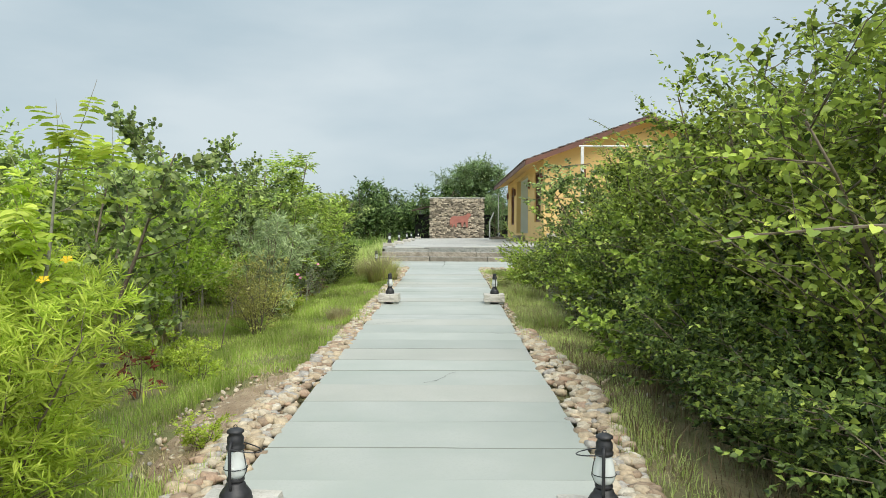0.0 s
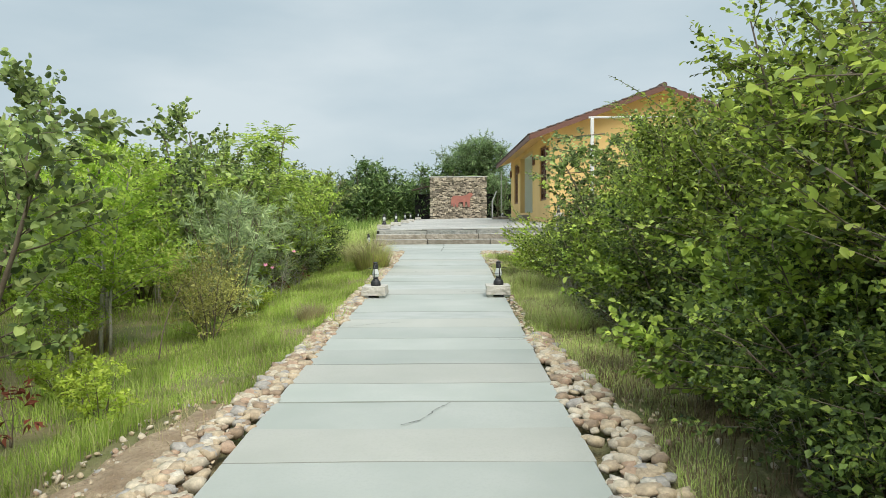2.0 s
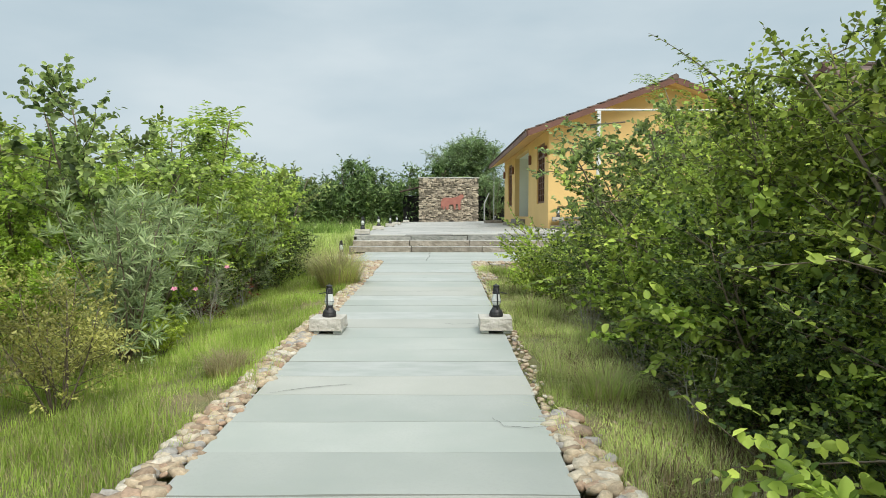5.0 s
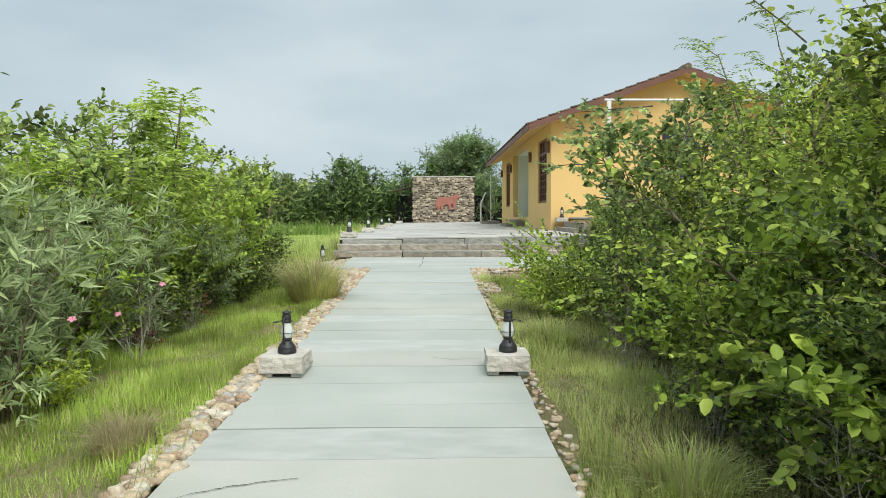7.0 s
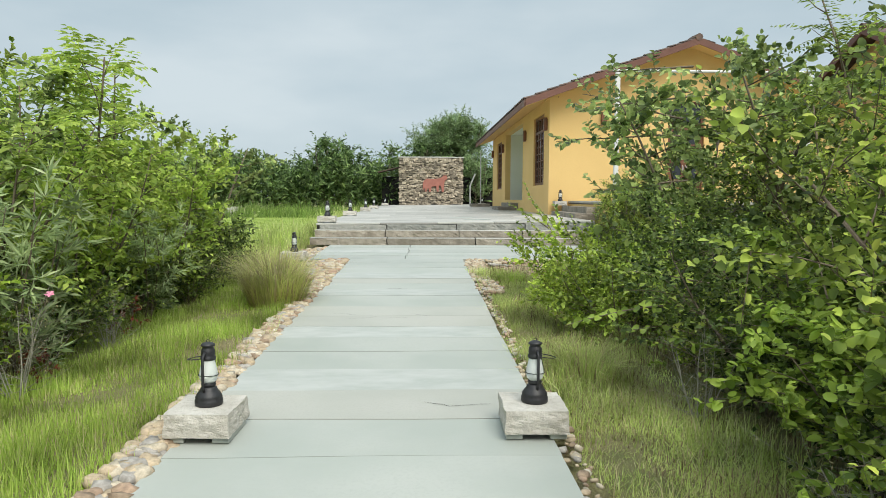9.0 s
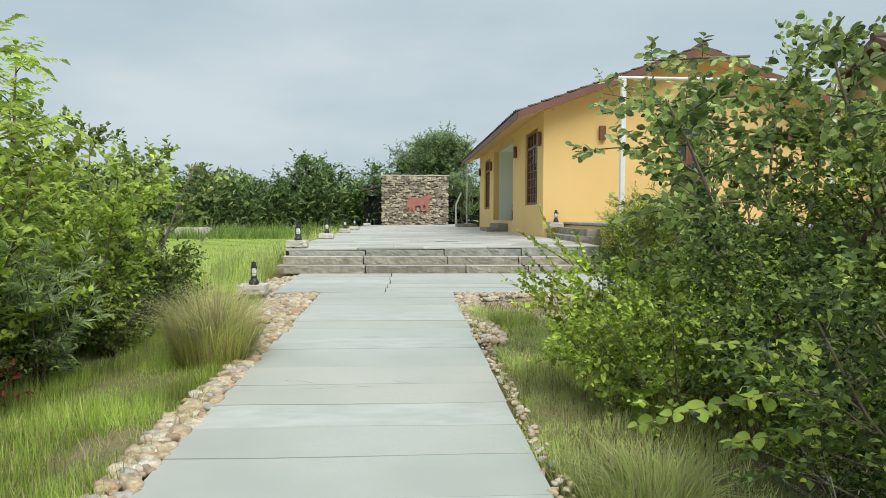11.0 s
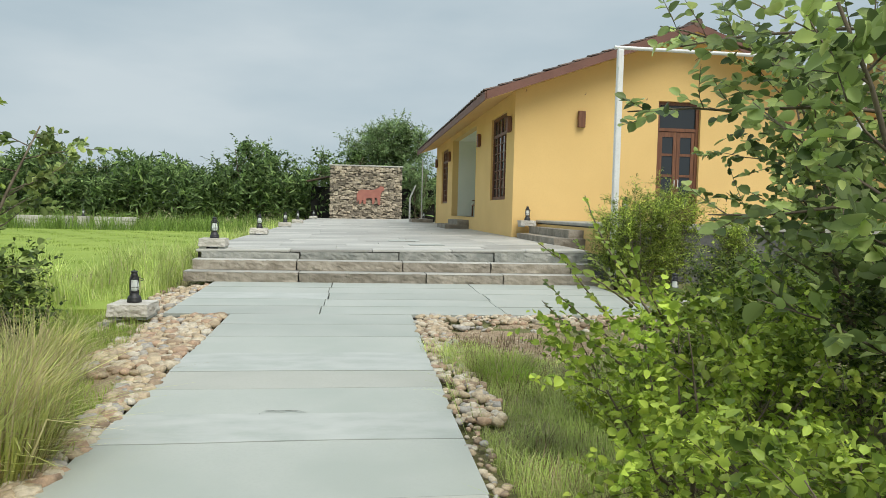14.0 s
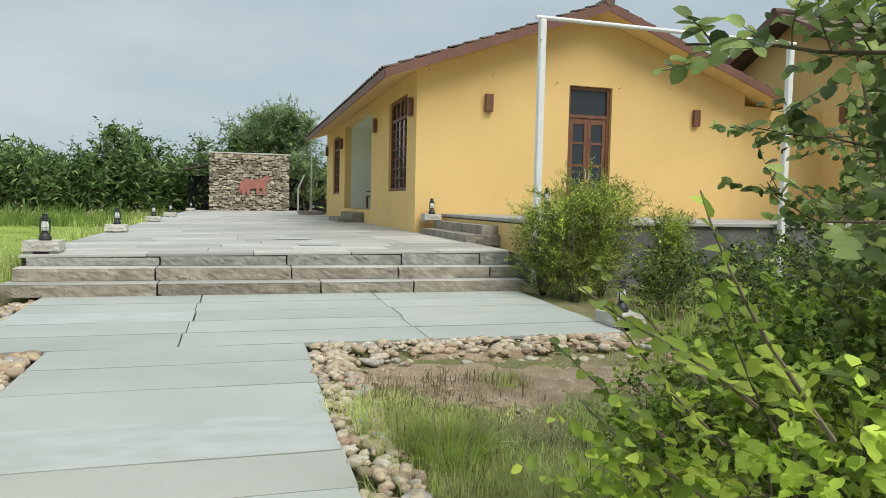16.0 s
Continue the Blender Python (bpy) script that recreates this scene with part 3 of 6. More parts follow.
def build_house():
    house = tagged(empty("house"), "yellow plastered single-storey house with a tiled gable roof", "house", kind="structure")
    under = lambda x: roof_z(x) - 0.125
    wall_with_holes("wall", GX0, GX1, 0.3, 4.0, [DOOR], 0.24, True, GY0, M_YELLOW, house, under)
    wall_with_holes("wall", GY0 + 0.24, GY1, 0.3, under(GX0) - 0.002, [W1, W2, PORCH], 0.24, False, GX0, M_YELLOW, house)
    wall_with_holes("wall", GX0 + 0.24, GX1, 0.3, 4.0, [], 0.24, True, GY1 - 0.24, M_YELLOW, house, under)
    wall_with_holes("wall", GY0 + 0.24, GY1 - 0.24, 0.3, under(GX1), [], -0.24, False, GX1, M_YELLOW, house)
    # porch: side walls, back wall, ceiling, floor
    part("porch_wall", box(GX0 + 0.24, GX0 + 2.6, 40.3, 40.42, FLOOR_Z - 0.1, 4.42), M_CREAM, house, "pale cream porch wall")
    part("porch_wall", box(GX0 + 0.24, GX0 + 2.6, 34.88, 35.0, FLOOR_Z - 0.1, 4.42), M_CREAM, house, "pale cream porch wall")
    part("porch_wall", box(GX0 + 2.6, GX0 + 2.72, 34.88, 40.42, FLOOR_Z - 0.1, 4.42), M_CREAM, house, "pale cream porch wall")
    part("porch_ceiling", box(GX0 + 0.24, GX0 + 2.72, 34.88, 40.42, 4.42, 4.5), M_CREAM, house)
    part("porch_floor", box(GX0 + 0.02, GX0 + 2.72, 35.0, 40.3, FLOOR_Z - 0.15, FLOOR_Z), M_TERR, house)
    # roof planes with overhang, soffit, fascia
    x0, x1, y0, y1 = GX0 - EAVE_X, GX1 + EAVE_X, GY0 - RAKE_Y, GY1 + RAKE_Y
    for side, xe in (("west", x0), ("east", x1)):
        b = bmesh.new()
        for dz in (-0.12, 0.0):
            vs = [b.verts.new((x, y, roof_z(x) + dz)) for x, y in ((xe, y0), (CX, y0), (CX, y1), (xe, y1))]
            b.faces.new(vs)
            both = vs if dz < 0 else both + vs
        for i in range(4):
            b.faces.new((both[i], both[(i + 1) % 4], both[4 + (i + 1) % 4], both[4 + i]))
        part("roof_slab", b, M_YELLOW, house, "yellow painted soffit under the roof tiles")
        # fascia boards on the rake and along the eave
        b = bmesh.new()
        for dy in (-0.035, -0.003):
            vs = [b.verts.new((x, y0 + dy, roof_z(x) + dz)) for x, dz in ((xe, -0.17), (CX, -0.17), (CX, 0.03), (xe, 0.03))]
            b.faces.new(vs)
            both = vs if dy < -0.01 else both + vs
        for i in range(4):
            b.faces.new((both[i], both[(i + 1) % 4], both[4 + (i + 1) % 4], both[4 + i]))
        part("rake_board", b, M_FASCIA, house, "dark brown fascia board")
        s = -1 if xe < CX else 1
        part("eave_board", box(min(xe, xe + 0.03 * s), max(xe, xe + 0.03 * s), y0, y1, roof_z(xe) - 0.17, roof_z(xe) + 0.02), M_FASCIA, house, "dark brown fascia board")
    # tiles: courses of slightly curved clay tiles
    rng = random.Random(8)
    tile = bmesh.new()
    prof = [(-0.15, 0.0), (-0.09, 0.035), (0.0, 0.05), (0.09, 0.035), (0.15, 0.0)]
    tv = [tile.verts.new((u, w, h + (0.035 if w < 0 else 0.0))) for w in (-0.22, 0.22) for u, h in prof]
    for i in range(4):
        tile.faces.new((tv[i], tv[i + 1], tv[i + 6], tv[i + 5]))
    lo = [tile.verts.new((v.co.x, v.co.y, v.co.z - 0.03)) for v in tv[:5]]
    for i in range(4):
        tile.faces.new((lo[i], lo[i + 1], tv[i + 1], tv[i]))
    tme = bpy.data.meshes.new("roof_tile")
    tile.to_mesh(tme)
    tile.free()
    ang = math.atan(PITCH)
    V0 = np.array([v.co for v in tme.vertices])
    F0 = [list(p.vertices) for p in tme.polygons]
    VV, FF, k = [], [], 0
    half = CX - x0
    n_c = int(half / 0.36)
    for side in (0, 1):
        for c in range(n_c + 1):
            d = half - 0.18 - c * 0.36
            if d < 0.05:
                continue
            ny = int((y1 - y0) / 0.30)
            for r in range(ny):
                y = y0 + 0.15 + r * 0.30
                x = CX - d if side == 0 else CX + d
                m = pose(x, y, roof_z(x) + 0.02 + rng.uniform(0, 0.012), 0, 0, -90 if side == 0 else 90)
                if side == 0 and y < y0 + 1.9:
                    ob = link_mesh("roof_tile", tme, M_TILE, house)
                    ob.matrix_basis = Matrix.Translation(m.translation) @ Euler((0, -ang, 0)).to_matrix().to_4x4() @ pose(0, 0, 0, 0, 0, -90)
                else:
                    mm = Matrix.Translation(m.translation) @ Euler((0, -ang if side == 0 else ang, 0)).to_matrix().to_4x4() @ pose(0, 0, 0, 0, 0, -90 if side == 0 else 90)
                    A = np.array(mm)
                    VV.append(V0 @ A[:3, :3].T + A[:3, 3])
                    FF += [[i + k for i in f] for f in F0]
                    k += len(V0)
    me = np_mesh("roof_tiles", np.concatenate(VV), np.array(FF))
    tagged(link_mesh("roof_tiles", me, M_TILE, house), kind="stuff")
    b = bmesh.new()
    tube([(CX, y0 - 0.05 + 0.4 * i, 6.34 + 0.02 * (i % 2)) for i in range(int((y1 - y0) / 0.4) + 2)], 0.11, 0.11, 8, b)
    part("ridge", b, M_TILE, house, "clay ridge tiles")
    # near-black sheet behind the glass, stands in for the room's darkness
    part("unlit_sheet", box(GX0 + 0.3, GX0 + 0.34, GY0 + 0.3, 34.8, 0.5, 4.4), M_UNLIT, house)
    return house


def framed_window(name, y0, y1, z0, z1, x, cols, rows, label):
    w = tagged(empty(name), label, "window", kind="structure")
    xf = x + 0.06
    b = bmesh.new()
    f = 0.09
    for a in ((y0, y0 + f, z0, z1), (y1 - f, y1, z0, z1), (y0 + f, y1 - f, z0, z0 + f), (y0 + f, y1 - f, z1 - f, z1)):
        box(xf, xf + 0.1, *a, 0.0, b)
    part("window_frame", b, M_WOOD, w)
    zt = z1 - (z1 - z0) * 0.22
    part("transom_bar", box(xf + 0.01, xf + 0.09, y0 + f, y1 - f, zt - 0.04, zt + 0.04), M_WOOD, w)
    for i in range(1, cols):
        y = y0 + f + (y1 - y0 - 2 * f) * i / cols
        part("mullion", box(xf + 0.015, xf + 0.085, y - 0.035, y + 0.035, z0 + f, zt - 0.042), M_WOOD, w)
        part("mullion", box(xf + 0.015, xf + 0.085, y - 0.035, y + 0.035, zt + 0.042, z1 - f), M_WOOD, w)
    for j in range(1, rows):
        z = z0 + f + (zt - z0 - f) * j / rows
        part("grille_bar", box(xf + 0.03, xf + 0.07, y0 + f, y1 - f, z - 0.015, z + 0.015), M_WOOD, w)
    part("pane", box(xf + 0.045, xf + 0.053, y0 + f, y1 - f, z0 + f, z1 - f), M_GLASS, w)
    return w


def build_door():
    x0, x1, z0, z1 = DOOR
    d = tagged(empty("door_1"), "brown double door with glass panes and a glazed transom", "door", kind="structure")
    y = GY0 + 0.09
    f = 0.08
    b = bmesh.new()
    for a in ((x0, x0 + f, z0, z1), (x1 - f, x1, z0, z1), (x0 + f, x1 - f, z1 - f, z1), (x0 + f, x1 - f, 3.80, 3.88)):
        box(a[0], a[1], y, y + 0.11, a[2], a[3], 0.0, b)
    part("door_frame", b, M_WOOD, d)
    part("transom_pane", box(x0 + f, x1 - f, y + 0.05, y + 0.058, 3.88, z1 - f), M_GLASS, d)
    mid = (x0 + x1) / 2
    for a, c in ((x0 + f + 0.005, mid - 0.004), (mid + 0.004, x1 - f - 0.005)):
        leaf = part("door_leaf", box(a, a + 0.09, y + 0.02, y + 0.065, z0 + 0.01, 3.79), M_WOOD, d)
        part("stile", box(c - 0.09, c, y + 0.02, y + 0.065, z0 + 0.01, 3.79), M_WOOD, leaf)
        for r0, r1 in ((z0 + 0.01, z0 + 0.45), (2.10, 2.16), (2.65, 2.71), (3.18, 3.24), (3.66, 3.79)):
            part("rail", box(a + 0.09, c - 0.09, y + 0.022, y + 0.063, r0, r1), M_WOOD, leaf)
        part("pane", box(a + 0.09, c - 0.09, y + 0.04, y + 0.047, z0 + 0.45, 3.66), M_GLASS, leaf)
        hx = c - 0.045 if a < mid - 0.3 else a + 0.045
        part("handle", tube([(hx, y + 0.02, 2.36), (hx, y - 0.03, 2.38), (hx, y - 0.03, 2.56), (hx, y + 0.02, 2.58)], 0.012, 0.012, 6), M_WHITE, leaf, "pale metal pull handle")


HOUSE = build_house()
framed_window("window_1", *W1, GX0, 4, 7, "tall brown-framed window with a grille of bars")
framed_window("window_2", *W2, GX0, 4, 7, "tall brown-framed window with a grille of bars")
build_door()


def sconce(m):
    s = tagged(empty("wall_sconce", m), "brown wooden box sconce on the yellow wall", "wall lamp", group="wall sconces")
    part("shade", box(-0.09, 0.09, -0.115, -0.02, -0.2, 0.2, 0.008), M_WOOD, s)
    part("back_plate", box(-0.07, 0.07, -0.02, 0.0, -0.16, 0.16), M_WOOD, s)
    return s


S1 = sconce(pose(5.97, GY0, 3.99))
copy_thing(S1, pose(11.45, GY0, 3.95))
for sy in (29.98, 34.2, 40.85, 45.2):
    copy_thing(S1, pose(GX0, sy, 3.85, 0, 0, -90))
copy_thing(S1, pose(5.35, 40.3, 3.75))


copy_thing(S1, pose(15.4, 28.9, 4.2, 0, 0, -90))


def build_house_two():
    """The neighbour: its gable faces the first house, its ridge runs away from it."""
    h = tagged(empty("house"), "second yellow plastered house with a tiled gable roof", "house", kind="structure")
    x0, x1, y0, y1, yc, top, sl = 15.4, 24.8, 26.3, 35.3, 30.8, 6.95, 0.50
    b = bmesh.new()
    prof = [(y0, 0.3), (y1, 0.3), (y1, top - sl * (y1 - yc)), (yc, top), (y0, top - sl * (yc - y0))]
    ends = [[b.verts.new((x, y, z)) for y, z in prof] for x in (x0, x1)]
    b.faces.new(ends[0])
    b.faces.new(ends[1][::-1])
    for i in range(5):
        b.faces.new((ends[0][i], ends[0][(i + 1) % 5], ends[1][(i + 1) % 5], ends[1][i]))
    part("wall", b, M_YELLOW, h)
    part("linking_wall", box(12.9, 15.4, 29.63, 29.86, 0.3, 4.35), M_YELLOW, h)
    for s, ye in ((-1, y0 - 0.8), (1, y1 + 0.8)):
        def rz(y):
            return top + 0.16 - sl * abs(y - yc)
        b = bmesh.new()
        for dz in (-0.12, 0.06):
            vs = [b.verts.new((x, y, rz(y) + dz)) for x, y in ((x0 - 0.65, ye), (x1 + 0.5, ye), (x1 + 0.5, yc), (x0 - 0.65, yc))]
            b.faces.new(vs)
            both = vs if dz < 0 else both + vs
        for i in range(4):
            b.faces.new((both[i], both[(i + 1) % 4], both[4 + (i + 1) % 4], both[4 + i]))
        part("roof", b, M_TILE, h, "weathered clay tile roof")
        b = bmesh.new()
        for dx in (-0.69, -0.655):
            vs = [b.verts.new((x0 + dx, y, rz(y) + dz)) for y, dz in ((ye, -0.17), (yc, -0.17), (yc, 0.08), (ye, 0.08))]
            b.faces.new(vs)
            both = vs if dx < -0.66 else both + vs
        for i in range(4):
            b.faces.new((both[i], both[(i + 1) % 4], both[4 + (i + 1) % 4], both[4 + i]))
        part("rake_board", b, M_FASCIA, h, "dark brown fascia board")
    part("ridge", tube([(x0 - 0.72 + 0.45 * i, yc, top + 0.22 + 0.02 * (i % 2)) for i in range(23)], 0.12, 0.12, 8), M_TILE, h, "clay ridge tiles")


build_house_two()


# plinth walkway before the gable, with its steps, post frame
def build_plinth():
    p = tagged(empty("plinth"), "raised stone walkway before the gable wall", "plinth", kind="structure")
    part("plinth_wall", box(4.95, 15.35, 24.35, 29.58, 0.25, 1.40), M_PLINTH, p)
    part("painted_face", box(4.925, 4.946, 24.33, 29.56, 0.9, 1.38), M_YELLOW, p, "yellow painted side of the walkway")
    part("cap_slab", box(4.9, 15.35, 24.28, 29.58, 1.404, 1.47, 0.01), M_TERR, p, "pale stone coping slab")
    for i, (w, z0, z1) in enumerate(((0.66, 1.0, 1.16), (0.33, 1.16, 1.32))):
        s = tagged(empty("side_step"), "rock-faced stone step beside the house corner", "step", group="side steps", kind="structure")
        y = 25.9 + 0.12 * i
        for k in range(2):
            me = block_mesh("step_block", w, 1.55, z1 - z0 + (0.02 if i == 0 else 0), 0.12, 0.01, k + 3 * i)
            ob = link_mesh("step_block", me, M_ROUGH, s)
            ob.location = (4.95 - w / 2, y + 0.775 + k * 1.57, z0 - 0.02 * (i == 0))
    for i, (w, z0, z1) in enumerate(((0.8, 1.0, 1.2), (0.4, 1.2, 1.36))):
        s = tagged(empty("porch_step"), "rock-faced stone step up to the porch", "step", group="porch steps", kind="structure")
        me = block_mesh("step_block", w, 2.3, z1 - z0, 0.12, 0.01, 5 + i)
        ob = link_mesh("step_block", me, M_ROUGH, s)
        ob.location = (GX0 - w / 2, 37.2, z0)
    s = tagged(empty("end_step"), "stone step at the far end of the house", "step", kind="structure")
    ob = link_mesh("step_block", block_mesh("step_block", 1.0, 1.6, 0.26, 0.12, 0.01, 12), M_ROUGH, s)
    ob.location = (3.7, 46.6, 0.98)


build_plinth()


def build_post_frame():
    t = tagged(empty("post_frame"), "white painted steel post frame before the gable", "post frame")
    part("post", box(4.79, 4.89, 24.14, 24.24, 0.45, 4.44, 0.012), M_WHITE, t)
    part("post", box(9.28, 9.38, 24.14, 24.24, 0.45, 4.44, 0.012), M_WHITE, t)
    part("beam", tube([(4.73, 24.19, 4.47), (9.42, 24.19, 4.47)], 0.032, 0.032, 10), M_WHITE, t)
    part("bracket", box(4.77, 4.81, 24.10, 24.14, 4.12, 4.40, 0.01), M_WHITE, t)


build_post_frame()


# ---------------------------------------------------------------- stone wall with the red cut-out
def stone_mesh(seed, sub=2):
    rng = random.Random(seed)
    b = bmesh.new()
    bmesh.ops.create_cube(b, size=1)
    bmesh.ops.bevel(b, geom=list(b.edges), offset=0.16, segments=1, affect="EDGES")
    for v in b.verts:
        v.co += Vector((rng.uniform(-1, 1), rng.uniform(-1, 1), rng.uniform(-1, 1))) * 0.11
    me = bpy.data.meshes.new("stone")
    bmesh.ops.recalc_face_normals(b, faces=b.faces)
    b.to_mesh(me)
    b.free()
    return me


def build_stone_wall():
    w = tagged(empty("stone_wall"), "free-standing rubble stone wall with a flat coping", "wall", kind="structure")
    x0, x1, y0, z0, z1 = -0.97, 3.33, 55.0, 1.0, 4.2
    part("core", box(x0 + 0.04, x1 - 0.04, y0 + 0.05, y0 + 0.55, z0 - 0.4, z1), M_MORTAR, w)
    part("coping", box(x0 - 0.06, x1 + 0.06, y0 - 0.05, y0 + 0.6, z1 + 0.004, z1 + 0.08, 0.012), M_TERR, w, "flat pale coping slab")
    meshes = [stone_mesh(s) for s in range(8)]
    for me in meshes:
        me.name = "stone"
    rng = random.Random(3)
    z, n = z0, 0
    while z < z1 - 0.02:
        h = min(rng.uniform(0.10, 0.18), z1 - z)
        if z1 - z - h < 0.09:
            h = z1 - z
        x = x0
        while x < x1 - 0.02:
            wd = min(rng.uniform(0.11, 0.34), x1 - x)
            if x1 - x - wd < 0.1:
                wd = x1 - x
            ob = link_mesh("stone", meshes[rng.randrange(8)], M_RUBBLE, w)
            ob.location = (x + wd / 2, y0 + 0.06, z + h / 2 + rng.uniform(-0.05, 0.05))
            ob.scale = (wd * rng.uniform(0.92, 1.1), 0.16 + rng.uniform(0, 0.10), h * rng.uniform(0.6, 1.45))
            ob.rotation_euler = (0, radians(rng.uniform(-22, 22)), 0)
            x += wd
            n += 1
        z += h
    return w


def build_cutout():
    # a plain four-legged silhouette: head to the upper corner, body, tail, legs
    pts = [(0.02, 0.10), (0.0, 0.55), (0.10, 0.80), (0.30, 0.90), (0.75, 0.88), (1.10, 0.92), (1.32, 1.02), (1.44, 1.14), (1.50, 1.10), (1.60, 1.12), (1.68, 1.0), (1.66, 0.88), (1.54, 0.80), (1.46, 0.60),
           (1.44, 0.02), (1.30, 0.02), (1.26, 0.40), (1.12, 0.44), (1.08, 0.04), (0.96, 0.04), (0.92, 0.40), (0.60, 0.38), (0.56, 0.03), (0.43, 0.03), (0.38, 0.32), (0.26, 0.04), (0.14, 0.04), (0.16, 0.30)]
    b = bmesh.new()
    f = b.faces.new([b.verts.new((x * 0.98, 0, z)) for x, z in pts])
    g = bmesh.ops.extrude_face_region(b, geom=[f])
    for v in [v for v in g["geom"] if isinstance(v, bmesh.types.BMVert)]:
        v.co.y += 0.06
    ob = part("wall_sculpture", b, M_RED)
    ob.location = (0.62, 54.84, 1.92)
    return tagged(ob, "flat red animal silhouette fixed to the stone wall", "sculpture")


STONE_WALL = build_stone_wall()
build_cutout()


# ---------------------------------------------------------------- lanterns on stone blocks
def build_lantern():
    t = tagged(empty("lantern"), "black iron hurricane lantern with a frosted glass globe", "lantern", group="path lanterns")
    part("tank", lathe([(0.070, 0), (0.074, 0.006), (0.074, 0.03), (0.069, 0.036), (0.071, 0.044), (0.066, 0.056), (0.055, 0.072), (0.046, 0.082), (0.043, 0.094), (0.030, 0.104)], 24), M_BLACK, t, smooth=True)
    part("burner", lathe([(0.028, 0.100), (0.038, 0.106), (0.040, 0.114), (0.033, 0.122), (0.033, 0.128)], 20), M_BLACK, t, smooth=True)
    globe = part("globe", lathe([(0.033, 0.122), (0.043, 0.135), (0.049, 0.155), (0.048, 0.175), (0.043, 0.20), (0.036, 0.23), (0.032, 0.25)], 24), M_GLOBE, t, "frosted pale glass globe", smooth=True)
    chimney = part("chimney", lathe([(0.033, 0.243), (0.040, 0.248), (0.040, 0.262), (0.034, 0.268), (0.037, 0.276), (0.036, 0.300), (0.030, 0.308), (0.029, 0.318), (0.038, 0.322), (0.037, 0.330), (0.022, 0.338), (0.008, 0.342)], 24), M_BLACK, t, smooth=True)
    part("cap_ring", tube([(0.0, 0.008 * math.cos(k * math.pi / 6), 0.346 + 0.008 * math.sin(k * math.pi / 6)) for k in range(13)], 0.002, 0.002, 5), M_BLACK, chimney)
    for s in (-1, 1):
        part("side_tube", tube([(0.045 * s, 0, 0.075), (0.056 * s, 0, 0.10), (0.058 * s, 0, 0.18), (0.056 * s, 0, 0.26), (0.036 * s, 0, 0.29)], 0.0075, 0.0075, 8), M_BLACK, t, smooth=True)
    n = 16
    part("guard_ring", tube([(0.053 * math.cos(2 * math.pi * k / n), 0.053 * math.sin(2 * math.pi * k / n), 0.165) for k in range(n + 1)], 0.0022, 0.0022, 5), M_BLACK, globe)
    part("guard_wire", tube([(0, -0.036, 0.118), (0, -0.053, 0.155), (0, -0.047, 0.195), (0, -0.036, 0.248)], 0.0022, 0.0022, 5), M_BLACK, globe)
    part("bail_handle", tube([(0.058 * math.cos(a), -0.12 * math.sin(a), 0.262 - 0.02 * math.sin(a)) for a in [math.pi * k / 10 for k in range(11)]], 0.003, 0.003, 5), M_BLACK, t)
    return t


def build_block(seed, wd=0.33, dp=0.36, h=0.125):
    t = tagged(empty("stone_block"), "pale rock-faced sandstone block on two small feet", "stone block", group="lantern blocks")
    part("block", rough_box(wd, dp, h, 0.035, 0.015, seed), M_BLOCK, t).location = (0, 0, 0.035)
    for s in (-1, 1):
        part("foot", box(s * wd * 0.36 - 0.045, s * wd * 0.36 + 0.045, -dp / 2 + 0.02, dp / 2 - 0.02, 0, 0.034, 0.004), M_SLAB, t)
    return t


LANT, BLK = build_lantern(), build_block(2)
spots = [(-0.92, 3.08, path_z(3.08), 80, 1.0), (0.70, 3.02, path_z(3.02), 255, 1.0), (-0.885, 11.84, path_z(11.84), 255, 1.0), (0.89, 11.86, path_z(11.86), 100, 1.0),
         (-1.92, 20.45, 0.42, 60, 1.2), (4.42, 21.0, 0.42, 30, 1.1), (-1.83, 24.35, 0, 28, 1.2), (-1.83, 29.9, 0, 20, 1.2), (-1.83, 36.4, 0, 15, 1.2), (-1.83, 41.8, 0, 30, 1.2),
         (-1.8, 53.0, 0, 90, 1.2), (4.6, 29.3, 1.30, 14, 1.1), (5.2, 24.65, 1.472, 20, 1.1), (3.95, 47.9, 0, 0, 1.2)]
for i, (x, y, z, a, s) in enumerate(spots):
    z = terrace_z(x, y) - 0.002 if z == 0 else z
    m = pose(x, y, z, 0, 0, (i * 37) % 9 - 4)
    bl = BLK if i == 0 else copy_thing(BLK, m)
    bl.matrix_basis = m @ Matrix.Diagonal((s, s, 1, 1))
    ln = LANT if i == 0 else copy_thing(LANT, m)
    ln.matrix_basis = pose(x + 0.01, y, z + 0.161, 0, 0, a)


# ---------------------------------------------------------------- plants
def put(src, x, y, s=1.0, turn=0, first=False, z=None, sz=None):
    m = pose(x, y, ground_z(x, y) - 0.03 if z is None else z, 0, 0, turn)
    ob = src if first else copy_thing(src, m)
    ob.matrix_basis = m @ Matrix.Diagonal((s, s, sz or s, 1))
    return ob


def scatter(src, label, category, group, places):
    tagged(src, label, category, group=group)
    for i, p in enumerate(places):
        put(src, *p, first=i == 0)


